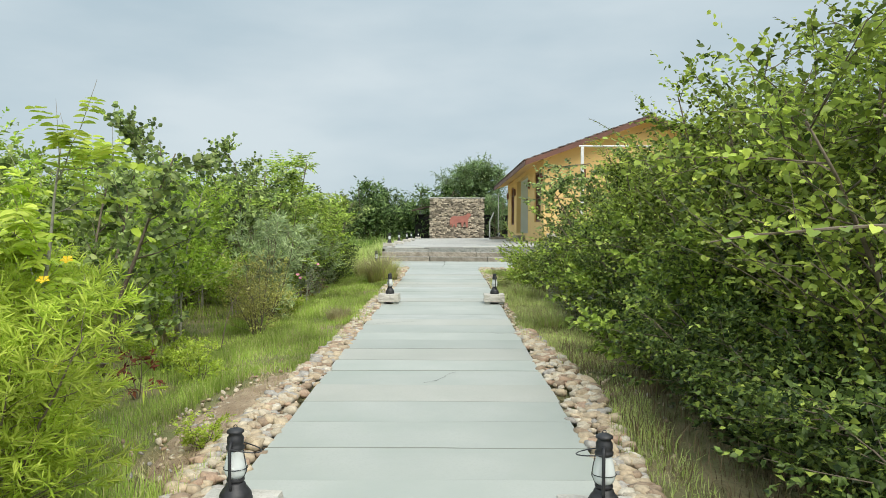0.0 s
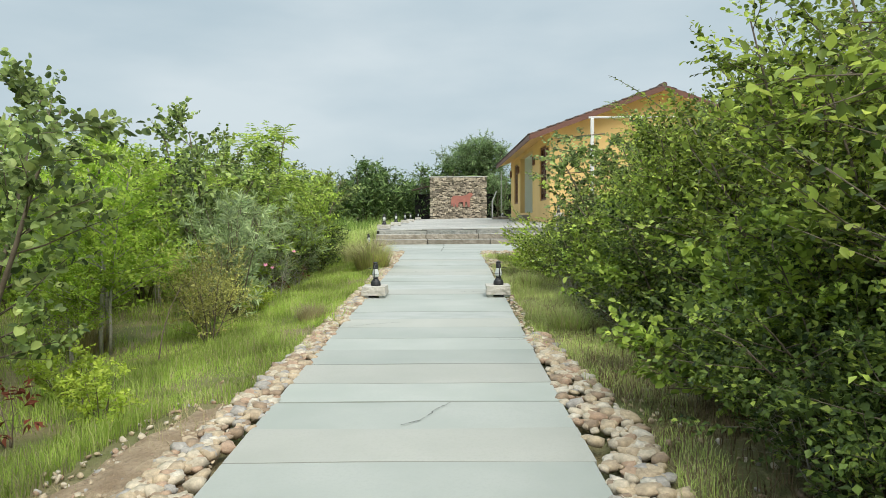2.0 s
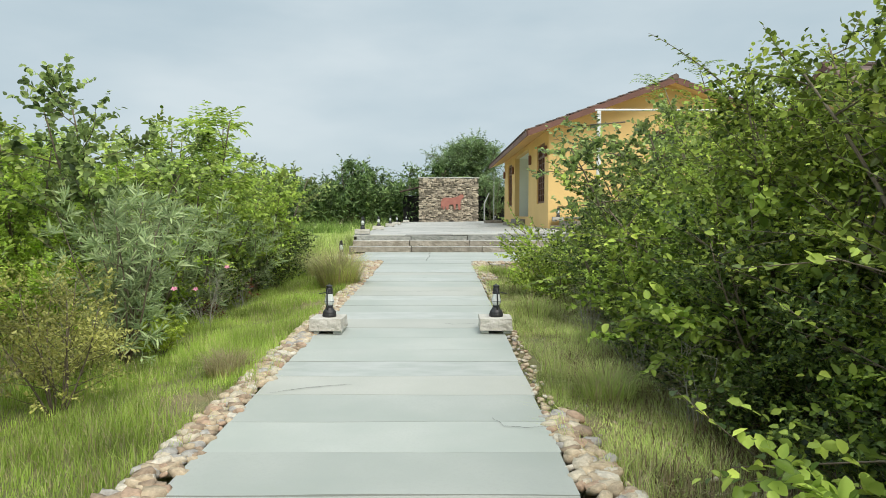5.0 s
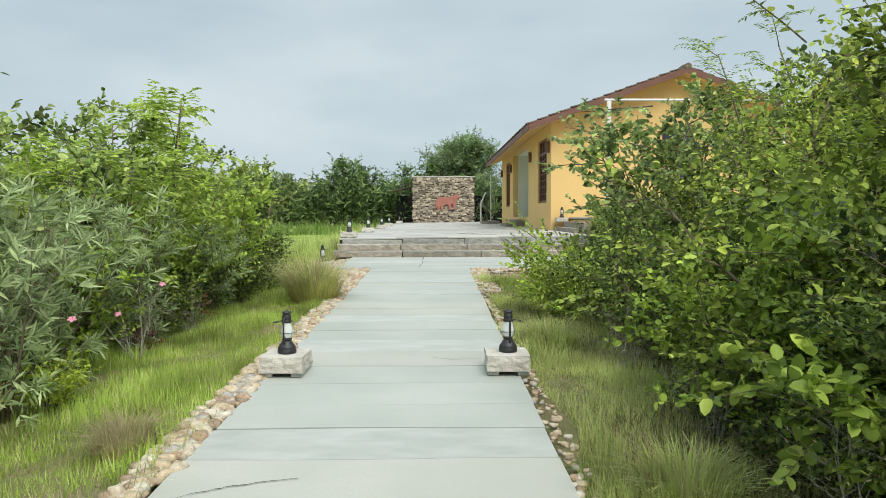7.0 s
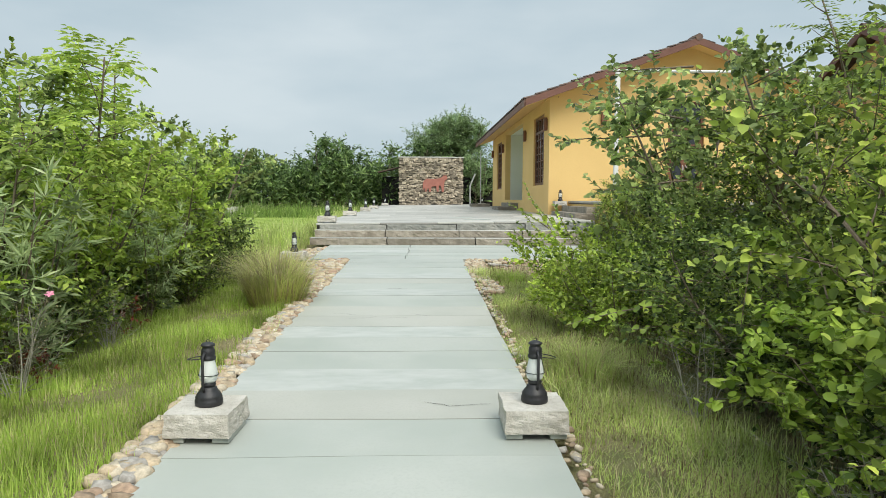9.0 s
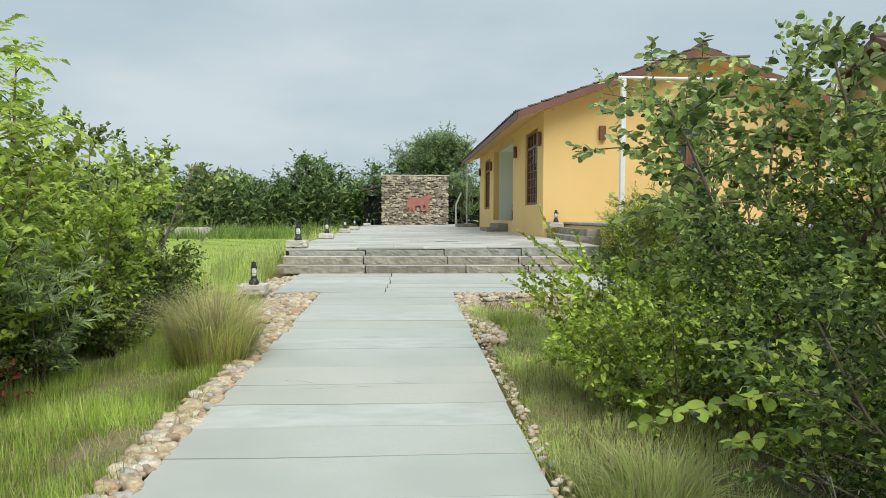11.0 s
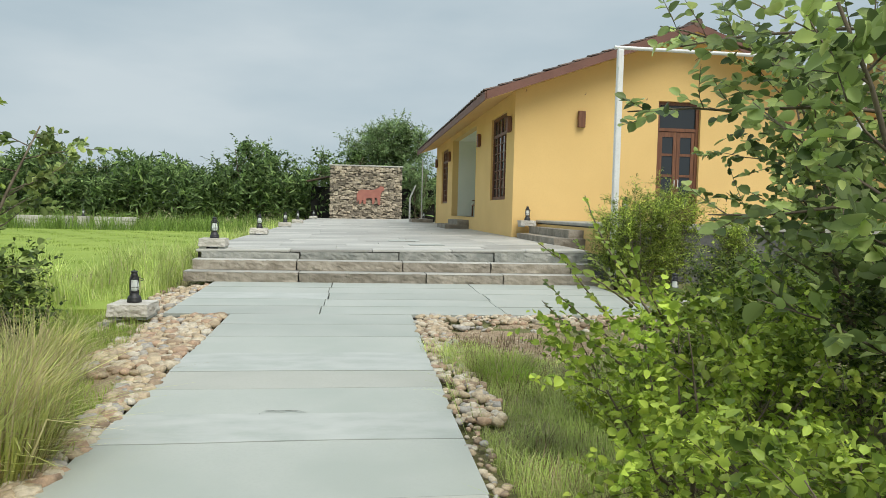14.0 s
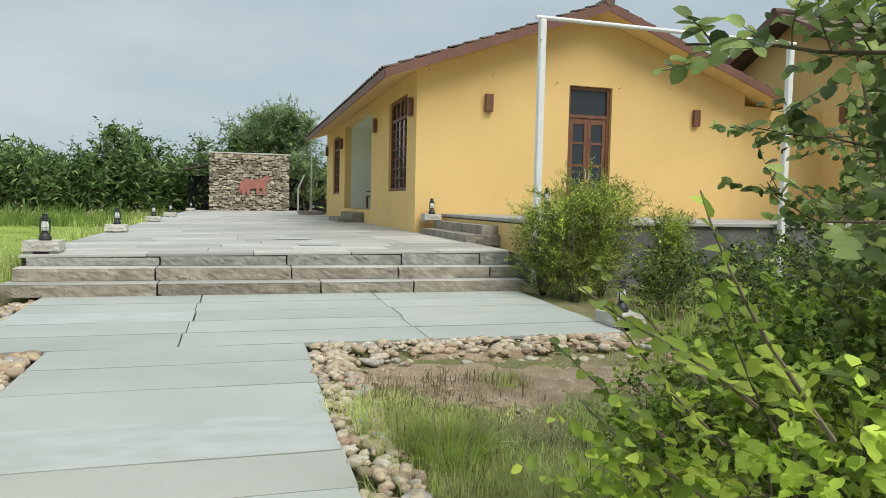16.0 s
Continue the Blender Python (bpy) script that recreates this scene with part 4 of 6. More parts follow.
# dense small-leaved shrubs of the hedge
HA = plant("hedge_shrub", 11, 2.6, 1.5, 7, 16, 9, 12, 0.06, 0.038, M_BARK, M_LEAF_A, 48, 0.04, 0.36, 0.06, 0.022, up=1.0)
HB = plant("hedge_shrub", 12, 2.9, 1.6, 7, 16, 9, 12, 0.064, 0.04, M_BARK, M_LEAF_A, 42, 0.03, 0.38, 0.05, 0.024, up=1.0)
# low shrubs: the shade under the overhanging crowns is in their leaf colour
HC = plant("hedge_shrub", 13, 1.8, 1.3, 8, 14, 8, 12, 0.062, 0.038, M_BARK, M_LEAF_SHADE, 60, 0.05, 0.30, 0.24, 0.018, sub_lift=-0.03, up=1.0, simple=True)
scatter(HA, "dense dark green small-leaved shrub beside the path", "shrub", "hedge shrubs",
        [(3.2, 4.3, 1.25, 0), (3.3, 7.0, 1.22, 70), (3.3, 10.0, 1.08, 260), (4.7, 5.6, 1.5, 200), (4.6, 12.2, 1.1, 300)])
scatter(HB, "dense green small-leaved shrub beside the path", "shrub", "hedge shrubs",
        [(4.7, 2.4, 1.25, 0), (3.9, 6.0, 1.28, 150), (3.9, 8.8, 1.1, 160), (4.4, 14.4, 0.9, 220)])
scatter(HC, "low spreading green shrub beside the path, leaves darkened for shade", "shrub", "hedge shrubs",
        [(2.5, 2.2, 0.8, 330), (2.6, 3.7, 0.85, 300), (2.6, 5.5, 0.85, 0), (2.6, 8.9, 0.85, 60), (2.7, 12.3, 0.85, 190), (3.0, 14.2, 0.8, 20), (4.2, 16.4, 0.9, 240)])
HU = plant("upright_shrub", 19, 2.9, 0.85, 6, 14, 8, 11, 0.058, 0.037, M_BARK, M_LEAF_A, 15, 0.04, 0.34, 0.2, 0.02, up=0.9)
scatter(HU, "tall upright small-leaved shrub rising out of the hedge", "shrub", "hedge shrubs", [(2.95, 9.4, 1.0, 0), (3.15, 11.6, 1.0, 120), (3.05, 6.3, 1.08, 230), (3.6, 4.6, 1.2, 60)])
BS = plant("broad_leaved_shrub", 17, 1.6, 1.05, 8, 10, 5, 11, 0.085, 0.058, M_BARK, M_LEAF_G, 52, 0.04, 0.32, 0.2, 0.016, 0.25, sub_lift=-0.02, up=0.8, rounded=True)
scatter(BS, "shrub with larger oval green leaves beside the path", "shrub", "broad-leaved shrubs",
        [ (2.55, 6.1, 0.92, 0), (2.9, 7.7, 0.72, 100), (2.5, 10.4, 0.85, 200), (2.6, 11.4, 0.8, 290), (3.1, 9.6, 1.15, 50)])
# airy shrubs with pale new growth near the landing
NB = plant("airy_shrub", 14, 1.25, 0.8, 8, 9, 4, 10, 0.072, 0.050, M_BARK, M_LEAF_G, 55, 0.07, 0.30, 0.1, 0.012, 0.2, up=0.7)
scatter(NB, "airy shrub with pale green new leaves", "shrub", "airy shrubs", [(2.15, 14.3, 0.78, 140), (2.75, 16.6, 0.8, 90), (3.5, 17.6, 0.85, 200), (2.5, 13.3, 0.6, 80), (3.3, 14.6, 0.95, 300), (2.6, 17.5, 0.5, 30), (4.3, 18.2, 0.8, 120), (2.5, 6.2, 0.8, 170), (2.45, 9.9, 0.62, 260)])
NC = plant("airy_shrub", 14, 1.25, 0.8, 8, 9, 4, 10, 0.072, 0.050, M_BARK, M_LEAF_N, 55, 0.07, 0.30, 0.1, 0.012, 0.2, up=0.7)
scatter(NC, "airy shrub covered in bright yellow-green new leaves", "shrub", "airy shrubs", [(2.05, 15.85, 0.85, 0), (2.08, 14.75, 0.7, 150)])
TD = plant("round_leaved_tree", 15, 2.75, 1.25, 4, 13, 6, 11, 0.088, 0.068, M_BARK, M_LEAF_O, 30, 0.05, 0.34, 0.2, 0.026, 0.25, rounded=True, up=0.4)
scatter(TD, "young tree with rounded dull green leaves", "tree", "round-leaved trees", [(3.75, 15.9, 1.2, 0), (4.05, 17.2, 0.95, 140), (4.7, 14.9, 1.25, 250), (-3.55, 7.2, 1.05, 40), (-5.7, 8.0, 1.0, 190), (-3.4, 19.0, 1.0, 100), (-4.6, 15.0, 1.0, 310), (-3.8, 12.8, 1.08, 220)])
# broad-leaved young trees
TB = plant("young_tree", 21, 3.2, 1.3, 4, 14, 6, 12, 0.13, 0.06, M_BARK, M_LEAF_B, 22, 0.05, 0.48, 0.2, 0.03, 0.25, up=0.9, simple=True, frond=True)
TC = plant("young_tree", 22, 3.0, 1.4, 5, 14, 6, 9, 0.125, 0.072, M_BARK, M_LEAF_B, 32, 0.05, 0.36, 0.08, 0.026, 0.25)
scatter(TB, "young broad-leaved tree with several thin stems", "tree", "young trees",
        [(-3.8, 16.5, 1.1, 0), (-3.3, 13.9, 0.8, 80), (-6.5, 14.0, 1.05, 150), (-7.5, 18.5, 1.0, 210), (-9.2, 14.5, 1.05, 30)])
scatter(TC, "bushy broad-leaved young tree beside the grass", "tree", "young trees",
        [(-5.0, 17.9, 1.05, 0), (-3.5, 18.1, 0.82, 120), (-4.8, 13.2, 0.95, 200), (-4.2, 20.3, 0.7, 300), (-8.0, 11.5, 1.1, 10), (-6.2, 20.2, 0.8, 170), (-3.2, 15.4, 0.72, 60), (-3.1, 17.4, 0.75, 250)])
# undergrowth shrubs that close the thicket
UN = plant("undergrowth_shrub", 23, 1.5, 1.0, 7, 12, 6, 9, 0.095, 0.05, M_BARK, M_LEAF_E, 50, 0.05, 0.28, 0.03, 0.014, 0.2, simple=True)
scatter(UN, "low light green undergrowth shrub among the trees", "shrub", "undergrowth",
        [(-3.4, 13.0, 0.8, 0), (-3.5, 15.6, 0.8, 40), (-3.4, 17.8, 0.8, 80), (-4.9, 11.4, 1.0, 120), (-5.4, 15.4, 1.1, 160), (-6.4, 12.2, 1.2, 200), (-6.0, 17.0, 1.2, 240), (-7.4, 9.6, 1.2, 280), (-8.0, 14.2, 1.3, 320), (-6.3, 7.4, 0.9, 20),
         (-9.0, 8.2, 1.3, 60), (-4.9, 19.6, 0.9, 100), (-10.0, 12.0, 1.4, 140), (-8.6, 17.6, 1.3, 180)])
FE = plant("feathery_tree", 31, 2.7, 1.2, 3, 18, 8, 14, 0.085, 0.045, M_PALEBARK, M_LEAF_E, 12, 0.03, 0.42, 0.25, 0.026, 0.1, simple=True)
scatter(FE, "slim pale-stemmed tree with light green feathery leaves", "tree", "feathery trees", [(-3.45, 9.1, 0.92, 0), (-5.0, 11.6, 0.95, 100), (-4.8, 8.6, 0.9, 160), (-6.2, 8.4, 1.1, 200), (-4.6, 6.3, 0.9, 40), (-7.8, 6.6, 1.2, 300), (-3.6, 8.7, 0.42, 20), (-4.4, 9.7, 0.5, 70), (-3.35, 11.3, 0.42, 130), (-4.3, 12.5, 0.55, 190), (-5.6, 9.3, 0.6, 250)])
PN = plant("pinnate_sapling", 33, 2.35, 0.95, 3, 8, 5, 12, 0.092, 0.06, M_PALEBARK, M_LEAF_C, 14, 0.03, 0.42, 0.35, 0.02, 0.2, rounded=True, up=0.9, frond=True)
scatter(PN, "slim sapling with bright green paired leaflets", "tree", "pinnate saplings", [(-2.5, 3.95, 0.95, 0)])
NE = plant("fine_leaved_tree", 34, 3.5, 1.0, 4, 13, 6, 20, 0.062, 0.018, M_BARK, M_LEAF_G, 18, 0.04, 0.36, 0.35, 0.022, 0.2, up=0.8, simple=True, frond=True)
scatter(NE, "slender tree with fine feathered green leaves", "tree", "fine-leaved trees", [(3.55, 7.4, 1.04, 0), (3.95, 12.5, 0.95, 140), (3.3, 10.6, 0.72, 250)])
OL = plant("flowering_bush", 41, 1.5, 0.75, 11, 12, 5, 18, 0.13, 0.014, M_BARK, M_LEAF_C, 38, 0.08, 0.22, 0.12, 0.014, 0.1, True, up=0.2, simple=True)
scatter(OL, "bright green narrow-leaved bush with yellow flowers", "bush", "flowering bushes", [(-2.2, 3.4, 0.85, 0), (-2.7, 4.4, 1.0, 120), (-3.3, 3.8, 1.15, 220)])
GR = plant("grey_leaved_bush", 42, 1.9, 0.42, 12, 7, 2, 16, 0.19, 0.026, M_BARK, M_LEAF_D, 24, 0.06, 0.2, 0.1, 0.014, 0.1, True, up=0.2, simple=True)
scatter(GR, "grey-green narrow-leaved bush beside the grass", "bush", "grey bushes", [(-2.75, 11.2, 0.95, 0), (-3.05, 12.2, 0.95, 50), (-2.85, 13.5, 0.95, 110), (-3.3, 13.2, 0.9, 240), (-2.75, 15.9, 0.75, 180)])
YB = plant("yellowing_bush", 43, 1.15, 0.6, 8, 10, 5, 12, 0.045, 0.02, M_BARK, M_LEAF_Y, 38, 0.05, 0.22, 0.1, 0.009, 0.1, simple=True)
scatter(YB, "small twiggy bush with yellowing leaves", "bush", "yellowing bushes", [(-2.5, 9.5, 1.0, 0), (-2.75, 10.4, 0.65, 60)])
RB = plant("red_leaved_weed", 44, 0.55, 0.25, 3, 5, 2, 4, 0.09, 0.04, M_BARK, M_LEAF_R, 30, 0.05, 0.12, 0.2, 0.007, 0.4, simple=True)
scatter(RB, "small weed with withered red leaves", "weed", "red weeds", [(-2.75, 6.3, 0.9, 0), (-2.6, 13.4, 0.6, 90), (-2.7, 15.2, 0.8, 40)])
LW = plant("light_weed", 45, 0.5, 0.35, 6, 7, 3, 8, 0.055, 0.03, M_BARK, M_LEAF_C, 45, 0.05, 0.12, 0.1, 0.006, 0.2, simple=True)
scatter(LW, "low bright green weed beside the path", "weed", "light weeds", [(-2.3, 6.6, 0.9, 0), (-2.9, 7.3, 1.0, 50), (-1.55, 4.5, 0.55, 100), (-2.5, 11.4, 0.9, 170), (2.0, 16.9, 0.7, 30), (2.3, 9.6, 0.6, 200)])
DI = plant("feathery_shrub", 46, 1.75, 0.6, 12, 14, 5, 15, 0.08, 0.014, M_BARK, M_LEAF_A, 26, 0.05, 0.22, 0.08, 0.01, 0.1, simple=True)
scatter(DI, "feathery green shrub growing before the plinth", "shrub", "feathery shrubs", [(4.75, 22.7, 1.0, 0), (4.62, 23.4, 0.85, 200), (5.4, 23.2, 1.05, 120), (6.3, 22.9, 0.8, 60)])
# leaves coloured dark to stand in for shade near the ground
WE = plant("dark_undergrowth", 47, 1.0, 0.7, 7, 9, 5, 7, 0.08, 0.045, M_BARK, M_LEAF_SHADE, 50, 0.05, 0.25, 0.05, 0.01, 0.2, simple=True)
scatter(WE, "low green undergrowth shrub, leaves darkened for shade", "shrub", "undergrowth", [(2.15, 2.6, 0.7, 15), (2.12, 3.3, 0.7, 75), (2.12, 4.0, 0.75, 135), (2.15, 4.8, 0.75, 195), (2.2, 5.6, 0.7, 255), (2.2, 6.5, 0.65, 330), (2.25, 7.5, 0.65, 30), (2.25, 8.6, 0.65, 95), (2.25, 9.7, 0.65, 160), (2.25, 10.8, 0.65, 225), (2.5, 3.0, 0.75, 10), (2.5, 4.0, 0.75, 60), (2.5, 5.0, 0.75, 110), (2.5, 6.0, 0.7, 160), (2.5, 7.1, 0.65, 210), (2.5, 8.2, 0.7, 260), (2.5, 9.2, 0.7, 310), (2.5, 10.2, 0.7, 20), (2.5, 11.3, 0.65, 70), (2.5, 12.4, 0.65, 120), (-2.75, 18.6, 1.0, 40), (-2.7, 17.2, 0.8, 130), (-2.95, 15.9, 0.9, 220), (-3.0, 14.3, 0.9, 300), (-3.1, 19.9, 1.0, 70), (5.4, 21.6, 0.8, 0), (6.8, 22.2, 0.9, 90), (8.2, 22.4, 1.0, 180), (5.2, 19.8, 0.9, 270), (6.6, 20.2, 1.1, 40), (9.6, 22.6, 1.1, 130)])

# long arching shoots that stand out before the hedge
def shoot(x, y, z, d, ln, n, size, seed, leaf, bow=-0.03):
    rng = random.Random(seed)
    nr = np.random.RandomState(seed)
    t = tagged(empty("leafy_shoot", pose(x, y, z)), "arching leafy shoot growing out of the hedge", "shoot", group="leafy shoots")
    pts = limb(rng, (0, 0, 0), d, ln, 7, 0.07, bow)
    part("twig", tube(pts, 0.0045 + 0.004 * ln, 0.002, 5), M_BARK, t)
    P, D, N = [], [], []
    for k in range(n):
        p, q = along(pts, 0.12 + 0.87 * k / n)
        s = q.cross(Vector((0, 0, 1))).normalized() * (1 if k % 2 else -1)
        P.append(p)
        D.append(s * 0.9 + q * 0.5)
        N.append((-0.1, -0.75, 0.7))
    P, D, N = np.array(P), np.array(D) + nr.normal(0, 0.18, (n, 3)), np.array(N) + nr.normal(0, 0.25, (n, 3))
    L_ = size * nr.uniform(0.75, 1.15, n) * np.linspace(1.1, 0.7, n)
    part_me = leaf_mesh("leaves", P, D, N, L_, L_ * 0.66, 0.2, True)
    tagged(link_mesh("leaves", part_me, leaf, t), kind="stuff")


shoot(1.45, 1.8, 1.44, (-1, 0.0, 0.1), 0.75, 17, 0.07, 1, M_LEAF_N)
shoot(2.5, 6.3, 0.75, (-1, -0.5, 0.1), 0.7, 15, 0.08, 2, M_LEAF_N)
shoot(2.4, 6.1, 1.05, (-1, -0.3, 0.1), 0.6, 15, 0.08, 13, M_LEAF_G)
shoot(2.4, 5.9, 0.55, (-1, -0.3, 0.2), 0.6, 15, 0.08, 14, M_LEAF_G)
shoot(2.5, 10.9, 0.62, (-1, -0.4, 0.05), 0.7, 18, 0.062, 3, M_LEAF_G)
shoot(2.3, 13.1, 0.78, (-1.0, 0.05, -0.03), 1.0, 20, 0.11, 4, M_LEAF_N)
shoot(2.4, 13.1, 0.92, (-0.9, -0.1, 0.12), 0.8, 17, 0.11, 5, M_LEAF_N)
shoot(2.4, 12.9, 0.72, (-0.85, -0.15, -0.02), 0.75, 16, 0.11, 24, M_LEAF_N)
shoot(1.7, 15.6, 1.2, (-0.6, 0.2, 0.8), 0.6, 20, 0.08, 6, M_LEAF_N, 0.03)
shoot(1.72, 15.85, 1.2, (-0.8, 0.15, 0.55), 0.55, 20, 0.08, 7, M_LEAF_N, 0.03)
shoot(1.75, 16.0, 1.05, (-0.7, 0.2, 0.6), 0.5, 18, 0.08, 15, M_LEAF_N, 0.03)
shoot(1.7, 15.9, 0.9, (-0.7, 0.2, 0.5), 0.5, 18, 0.08, 16, M_LEAF_G, 0.03)
shoot(1.8, 16.3, 0.95, (-0.7, 0.2, 0.6), 0.5, 18, 0.08, 18, M_LEAF_G, 0.03)
shoot(2.0, 16.4, 1.1, (-0.6, 0.3, 0.6), 0.55, 18, 0.08, 19, M_LEAF_N, 0.03)
shoot(2.1, 16.2, 1.0, (-0.5, 0.0, 0.6), 0.55, 18, 0.08, 20, M_LEAF_N, 0.03)
shoot(3.3, 11.9, 2.9, (-0.8, -0.2, 0.5), 1.0, 18, 0.09, 11, M_LEAF_A)


def leafy_branch(x, y, z, d, ln, twigs, seed):
    """A limb of the round-leaved tree that reaches out over the verge: side twigs with leaves set along them."""
    rng, nr = random.Random(seed), np.random.RandomState(seed)
    t = tagged(empty("leafy_branch", pose(x, y, z)), "outreaching branch with rounded dull green leaves", "branch", group="leafy branches")
    main = limb(rng, (0, 0, 0), d, ln, 8, 0.10, 0.0)
    bough = part("limb", tube(main, 0.013, 0.004, 6), M_BARK, t, smooth=True)
    P, D = [], []
    for k in range(twigs):
        p, q = along(main, 0.15 + 0.84 * k / twigs)
        side = q.cross(Vector((0, 0, 1))).normalized() * (1 if k % 2 else -1)
        tw = limb(rng, p, q * 0.7 + side * rng.uniform(0.3, 1.0) + Vector((0, 0, rng.uniform(-0.5, 0.7))), rng.uniform(0.22, 0.42), 4, 0.15, 0.02)
        part("twig", tube(tw, 0.004, 0.0015, 4), M_BARK, bough)
        for j in range(8):
            a, b = along(tw, 0.2 + 0.79 * j / 8)
            s_ = b.cross(Vector((0, 0, 1))).normalized() * (1 if j % 2 else -1)
            P.append(a)
            D.append(s_ * 0.8 + b * 0.6)
    n = len(P)
    N = np.tile(np.array([[-0.05, -0.6, 0.75]]), (n, 1)) + nr.normal(0, 0.4, (n, 3))
    size = 0.088 * nr.uniform(0.65, 1.15, n)
    me = leaf_mesh("leaves", np.array(P), np.array(D) + nr.normal(0, 0.3, (n, 3)), N, size, size * 0.74, 0.2, True)
    tagged(link_mesh("leaves", me, M_LEAF_O, t), kind="stuff")


leafy_branch(3.65, 16.6, 2.3, (-1, -0.14, -0.02), 1.75, 15, 1)
leafy_branch(3.5, 16.3, 2.75, (-1, -0.15, -0.06), 1.4, 13, 2)
leafy_branch(3.4, 16.2, 1.75, (-1, -0.1, -0.02), 1.1, 10, 3)
leafy_branch(3.4, 16.1, 3.05, (-0.95, -0.2, -0.1), 1.15, 11, 4)
leafy_branch(3.6, 16.9, 2.55, (-1, 0.05, 0.12), 1.3, 11, 5)


def flower(x, y, z, material, r, label):
    b = bmesh.new()
    for k in range(5):
        a = 2 * math.pi * k / 5
        c, s = math.cos(a), math.sin(a)
        v = [b.verts.new(p) for p in ((0, 0, 0), (c * r * 0.6 - s * r * 0.35, s * r * 0.6 + c * r * 0.35, r * 0.3), (c * r, s * r, r * 0.25), (c * r * 0.6 + s * r * 0.35, s * r * 0.6 - c * r * 0.35, r * 0.3))]
        b.faces.new(v)
    ob = part("flower", b, material)
    ob.matrix_basis = pose(x, y, z, 35, 10, 0)
    tagged(ob, label, "flower", group="flowers")


for i, (x, y, z) in enumerate([(-2.05, 3.6, 1.18), (-1.98, 3.7, 1.28), (-2.4, 3.5, 1.35), (-1.95, 3.5, 0.74), (-2.25, 3.2, 0.70), (-2.0, 3.0, 0.42)]):
    flower(x, y, z, M_YFLOWER, 0.036, "small yellow flower on the bright green bush")
for x, y, z in [(-2.35, 11.4, 0.75), (-2.55, 12.6, 0.62), (-2.3, 13.0, 0.85)]:
    flower(x, y, z, M_PFLOWER, 0.035, "pink flower in the undergrowth")

stem = part("stalk", tube([(0, 0, 0), (0.05, 0, 0.3), (0.12, 0.02, 0.55), (0.24, 0.05, 0.8)], 0.009, 0.004, 6), M_BARK)
stem.location = (-2.75, 8.7, ground_z(-2.75, 8.7) - 0.03)
tagged(stem, "dark bare stalk leaning in the grass", "stalk")
DT = plant("dry_twig_bush", 48, 0.9, 0.5, 7, 8, 5, 1, 0.03, 0.008, M_PALEBARK, M_DRY, 40, 0.05, 0.3, 0.1, 0.008, 0.1)
scatter(DT, "bush of bare pale dry twigs", "bush", "dry bushes", [(-2.55, 13.0, 0.9, 0), (-2.6, 14.6, 0.7, 90), (2.0, 10.4, 0.75, 30), (2.1, 6.8, 0.7, 120), (1.95, 8.9, 0.8, 200), (1.98, 12.2, 0.75, 260), (2.0, 5.2, 0.7, 310)])

# far trees
FA = plant("far_tree", 51, 5.0, 2.6, 6, 15, 7, 7, 0.36, 0.14, M_BARK, M_LEAF_F, 30, 0.03, 0.9, 0.05, 0.07, 0.3, simple=True)
FB = plant("far_tree", 52, 4.4, 2.6, 6, 14, 7, 7, 0.42, 0.10, M_BARK, M_LEAF_F, 36, 0.02, 0.9, 0.04, 0.06, 0.35, simple=True)
scatter(FA, "dense dark green tree behind the field", "tree", "far trees", [(-6.0, 60, 1.12, 0), (-2.2, 60.5, 0.85, 50), (-10.5, 61, 0.8, 100), (-15.5, 61, 0.85, 150), (-20.5, 62, 0.9, 200), (5.5, 60, 0.85, 250), (-26, 63, 0.9, 300), (8.5, 62, 0.8, 20), (-0.4, 62, 1.1, 80)])
scatter(FB, "dense long-leaved tree behind the field", "tree", "far trees", [(-4.2, 58.5, 0.8, 0), (-8.2, 59, 0.8, 60), (-12.8, 59.5, 0.85, 120), (-18, 60, 0.9, 180), (-23, 61, 0.95, 240), (0.8, 59.5, 0.8, 300), (3.8, 60.5, 0.8, 30), (-29, 62, 1.0, 90), (-36, 63, 1.1, 150)])
WI = plant("willow_tree", 61, 7.4, 2.8, 8, 24, 11, 18, 0.27, 0.08, M_BARK, M_LEAF_W, 20, 0.03, 1.0, 0.2, 0.12, 0.3, simple=True)
scatter(WI, "tall light green willow-like tree behind the stone wall", "tree", "", [(2.5, 63, 1.06, 0)])
OLV = plant("grey_tree", 62, 4.2, 1.5, 5, 14, 7, 12, 0.20, 0.05, M_BARK, M_LEAF_W, 26, 0.02, 0.5, 0.2, 0.06, 0.3, simple=True)
scatter(OLV, "small grey-green tree beside the stone wall", "tree", "", [(4.6, 56.8, 1.05, 0)])


def far_thicket():
    nr = np.random.RandomState(5)
    n = 56000
    x = nr.uniform(-62, 12, n)
    y = nr.uniform(57, 64, n)
    top = 3.6 + 0.7 * np.sin(x * 0.9) + 0.5 * np.sin(x * 2.3 + 1) + 0.35 * np.sin(x * 5.1 + 2) + 0.02 * np.maximum(0, -x)
    z = 0.3 + (top - 0.3) * np.sqrt(nr.uniform(0, 1, n))
    P = np.stack([x, y, z], axis=1)
    D = nr.normal(0, 0.6, (n, 3)) + np.array([0, -0.5, 0.25])
    N = nr.normal(0, 0.5, (n, 3)) + np.array([0, -0.3, 0.6])
    s = nr.uniform(0.7, 1.3, n)
    me = leaf_mesh("far_thicket", P, D, N, 0.48 * s, 0.115 * s, 0.3, simple=True)
    tagged(link_mesh("far_thicket", me, M_LEAF_F), "dense dark thicket of long-leaved growth", "thicket", kind="stuff")


far_thicket()


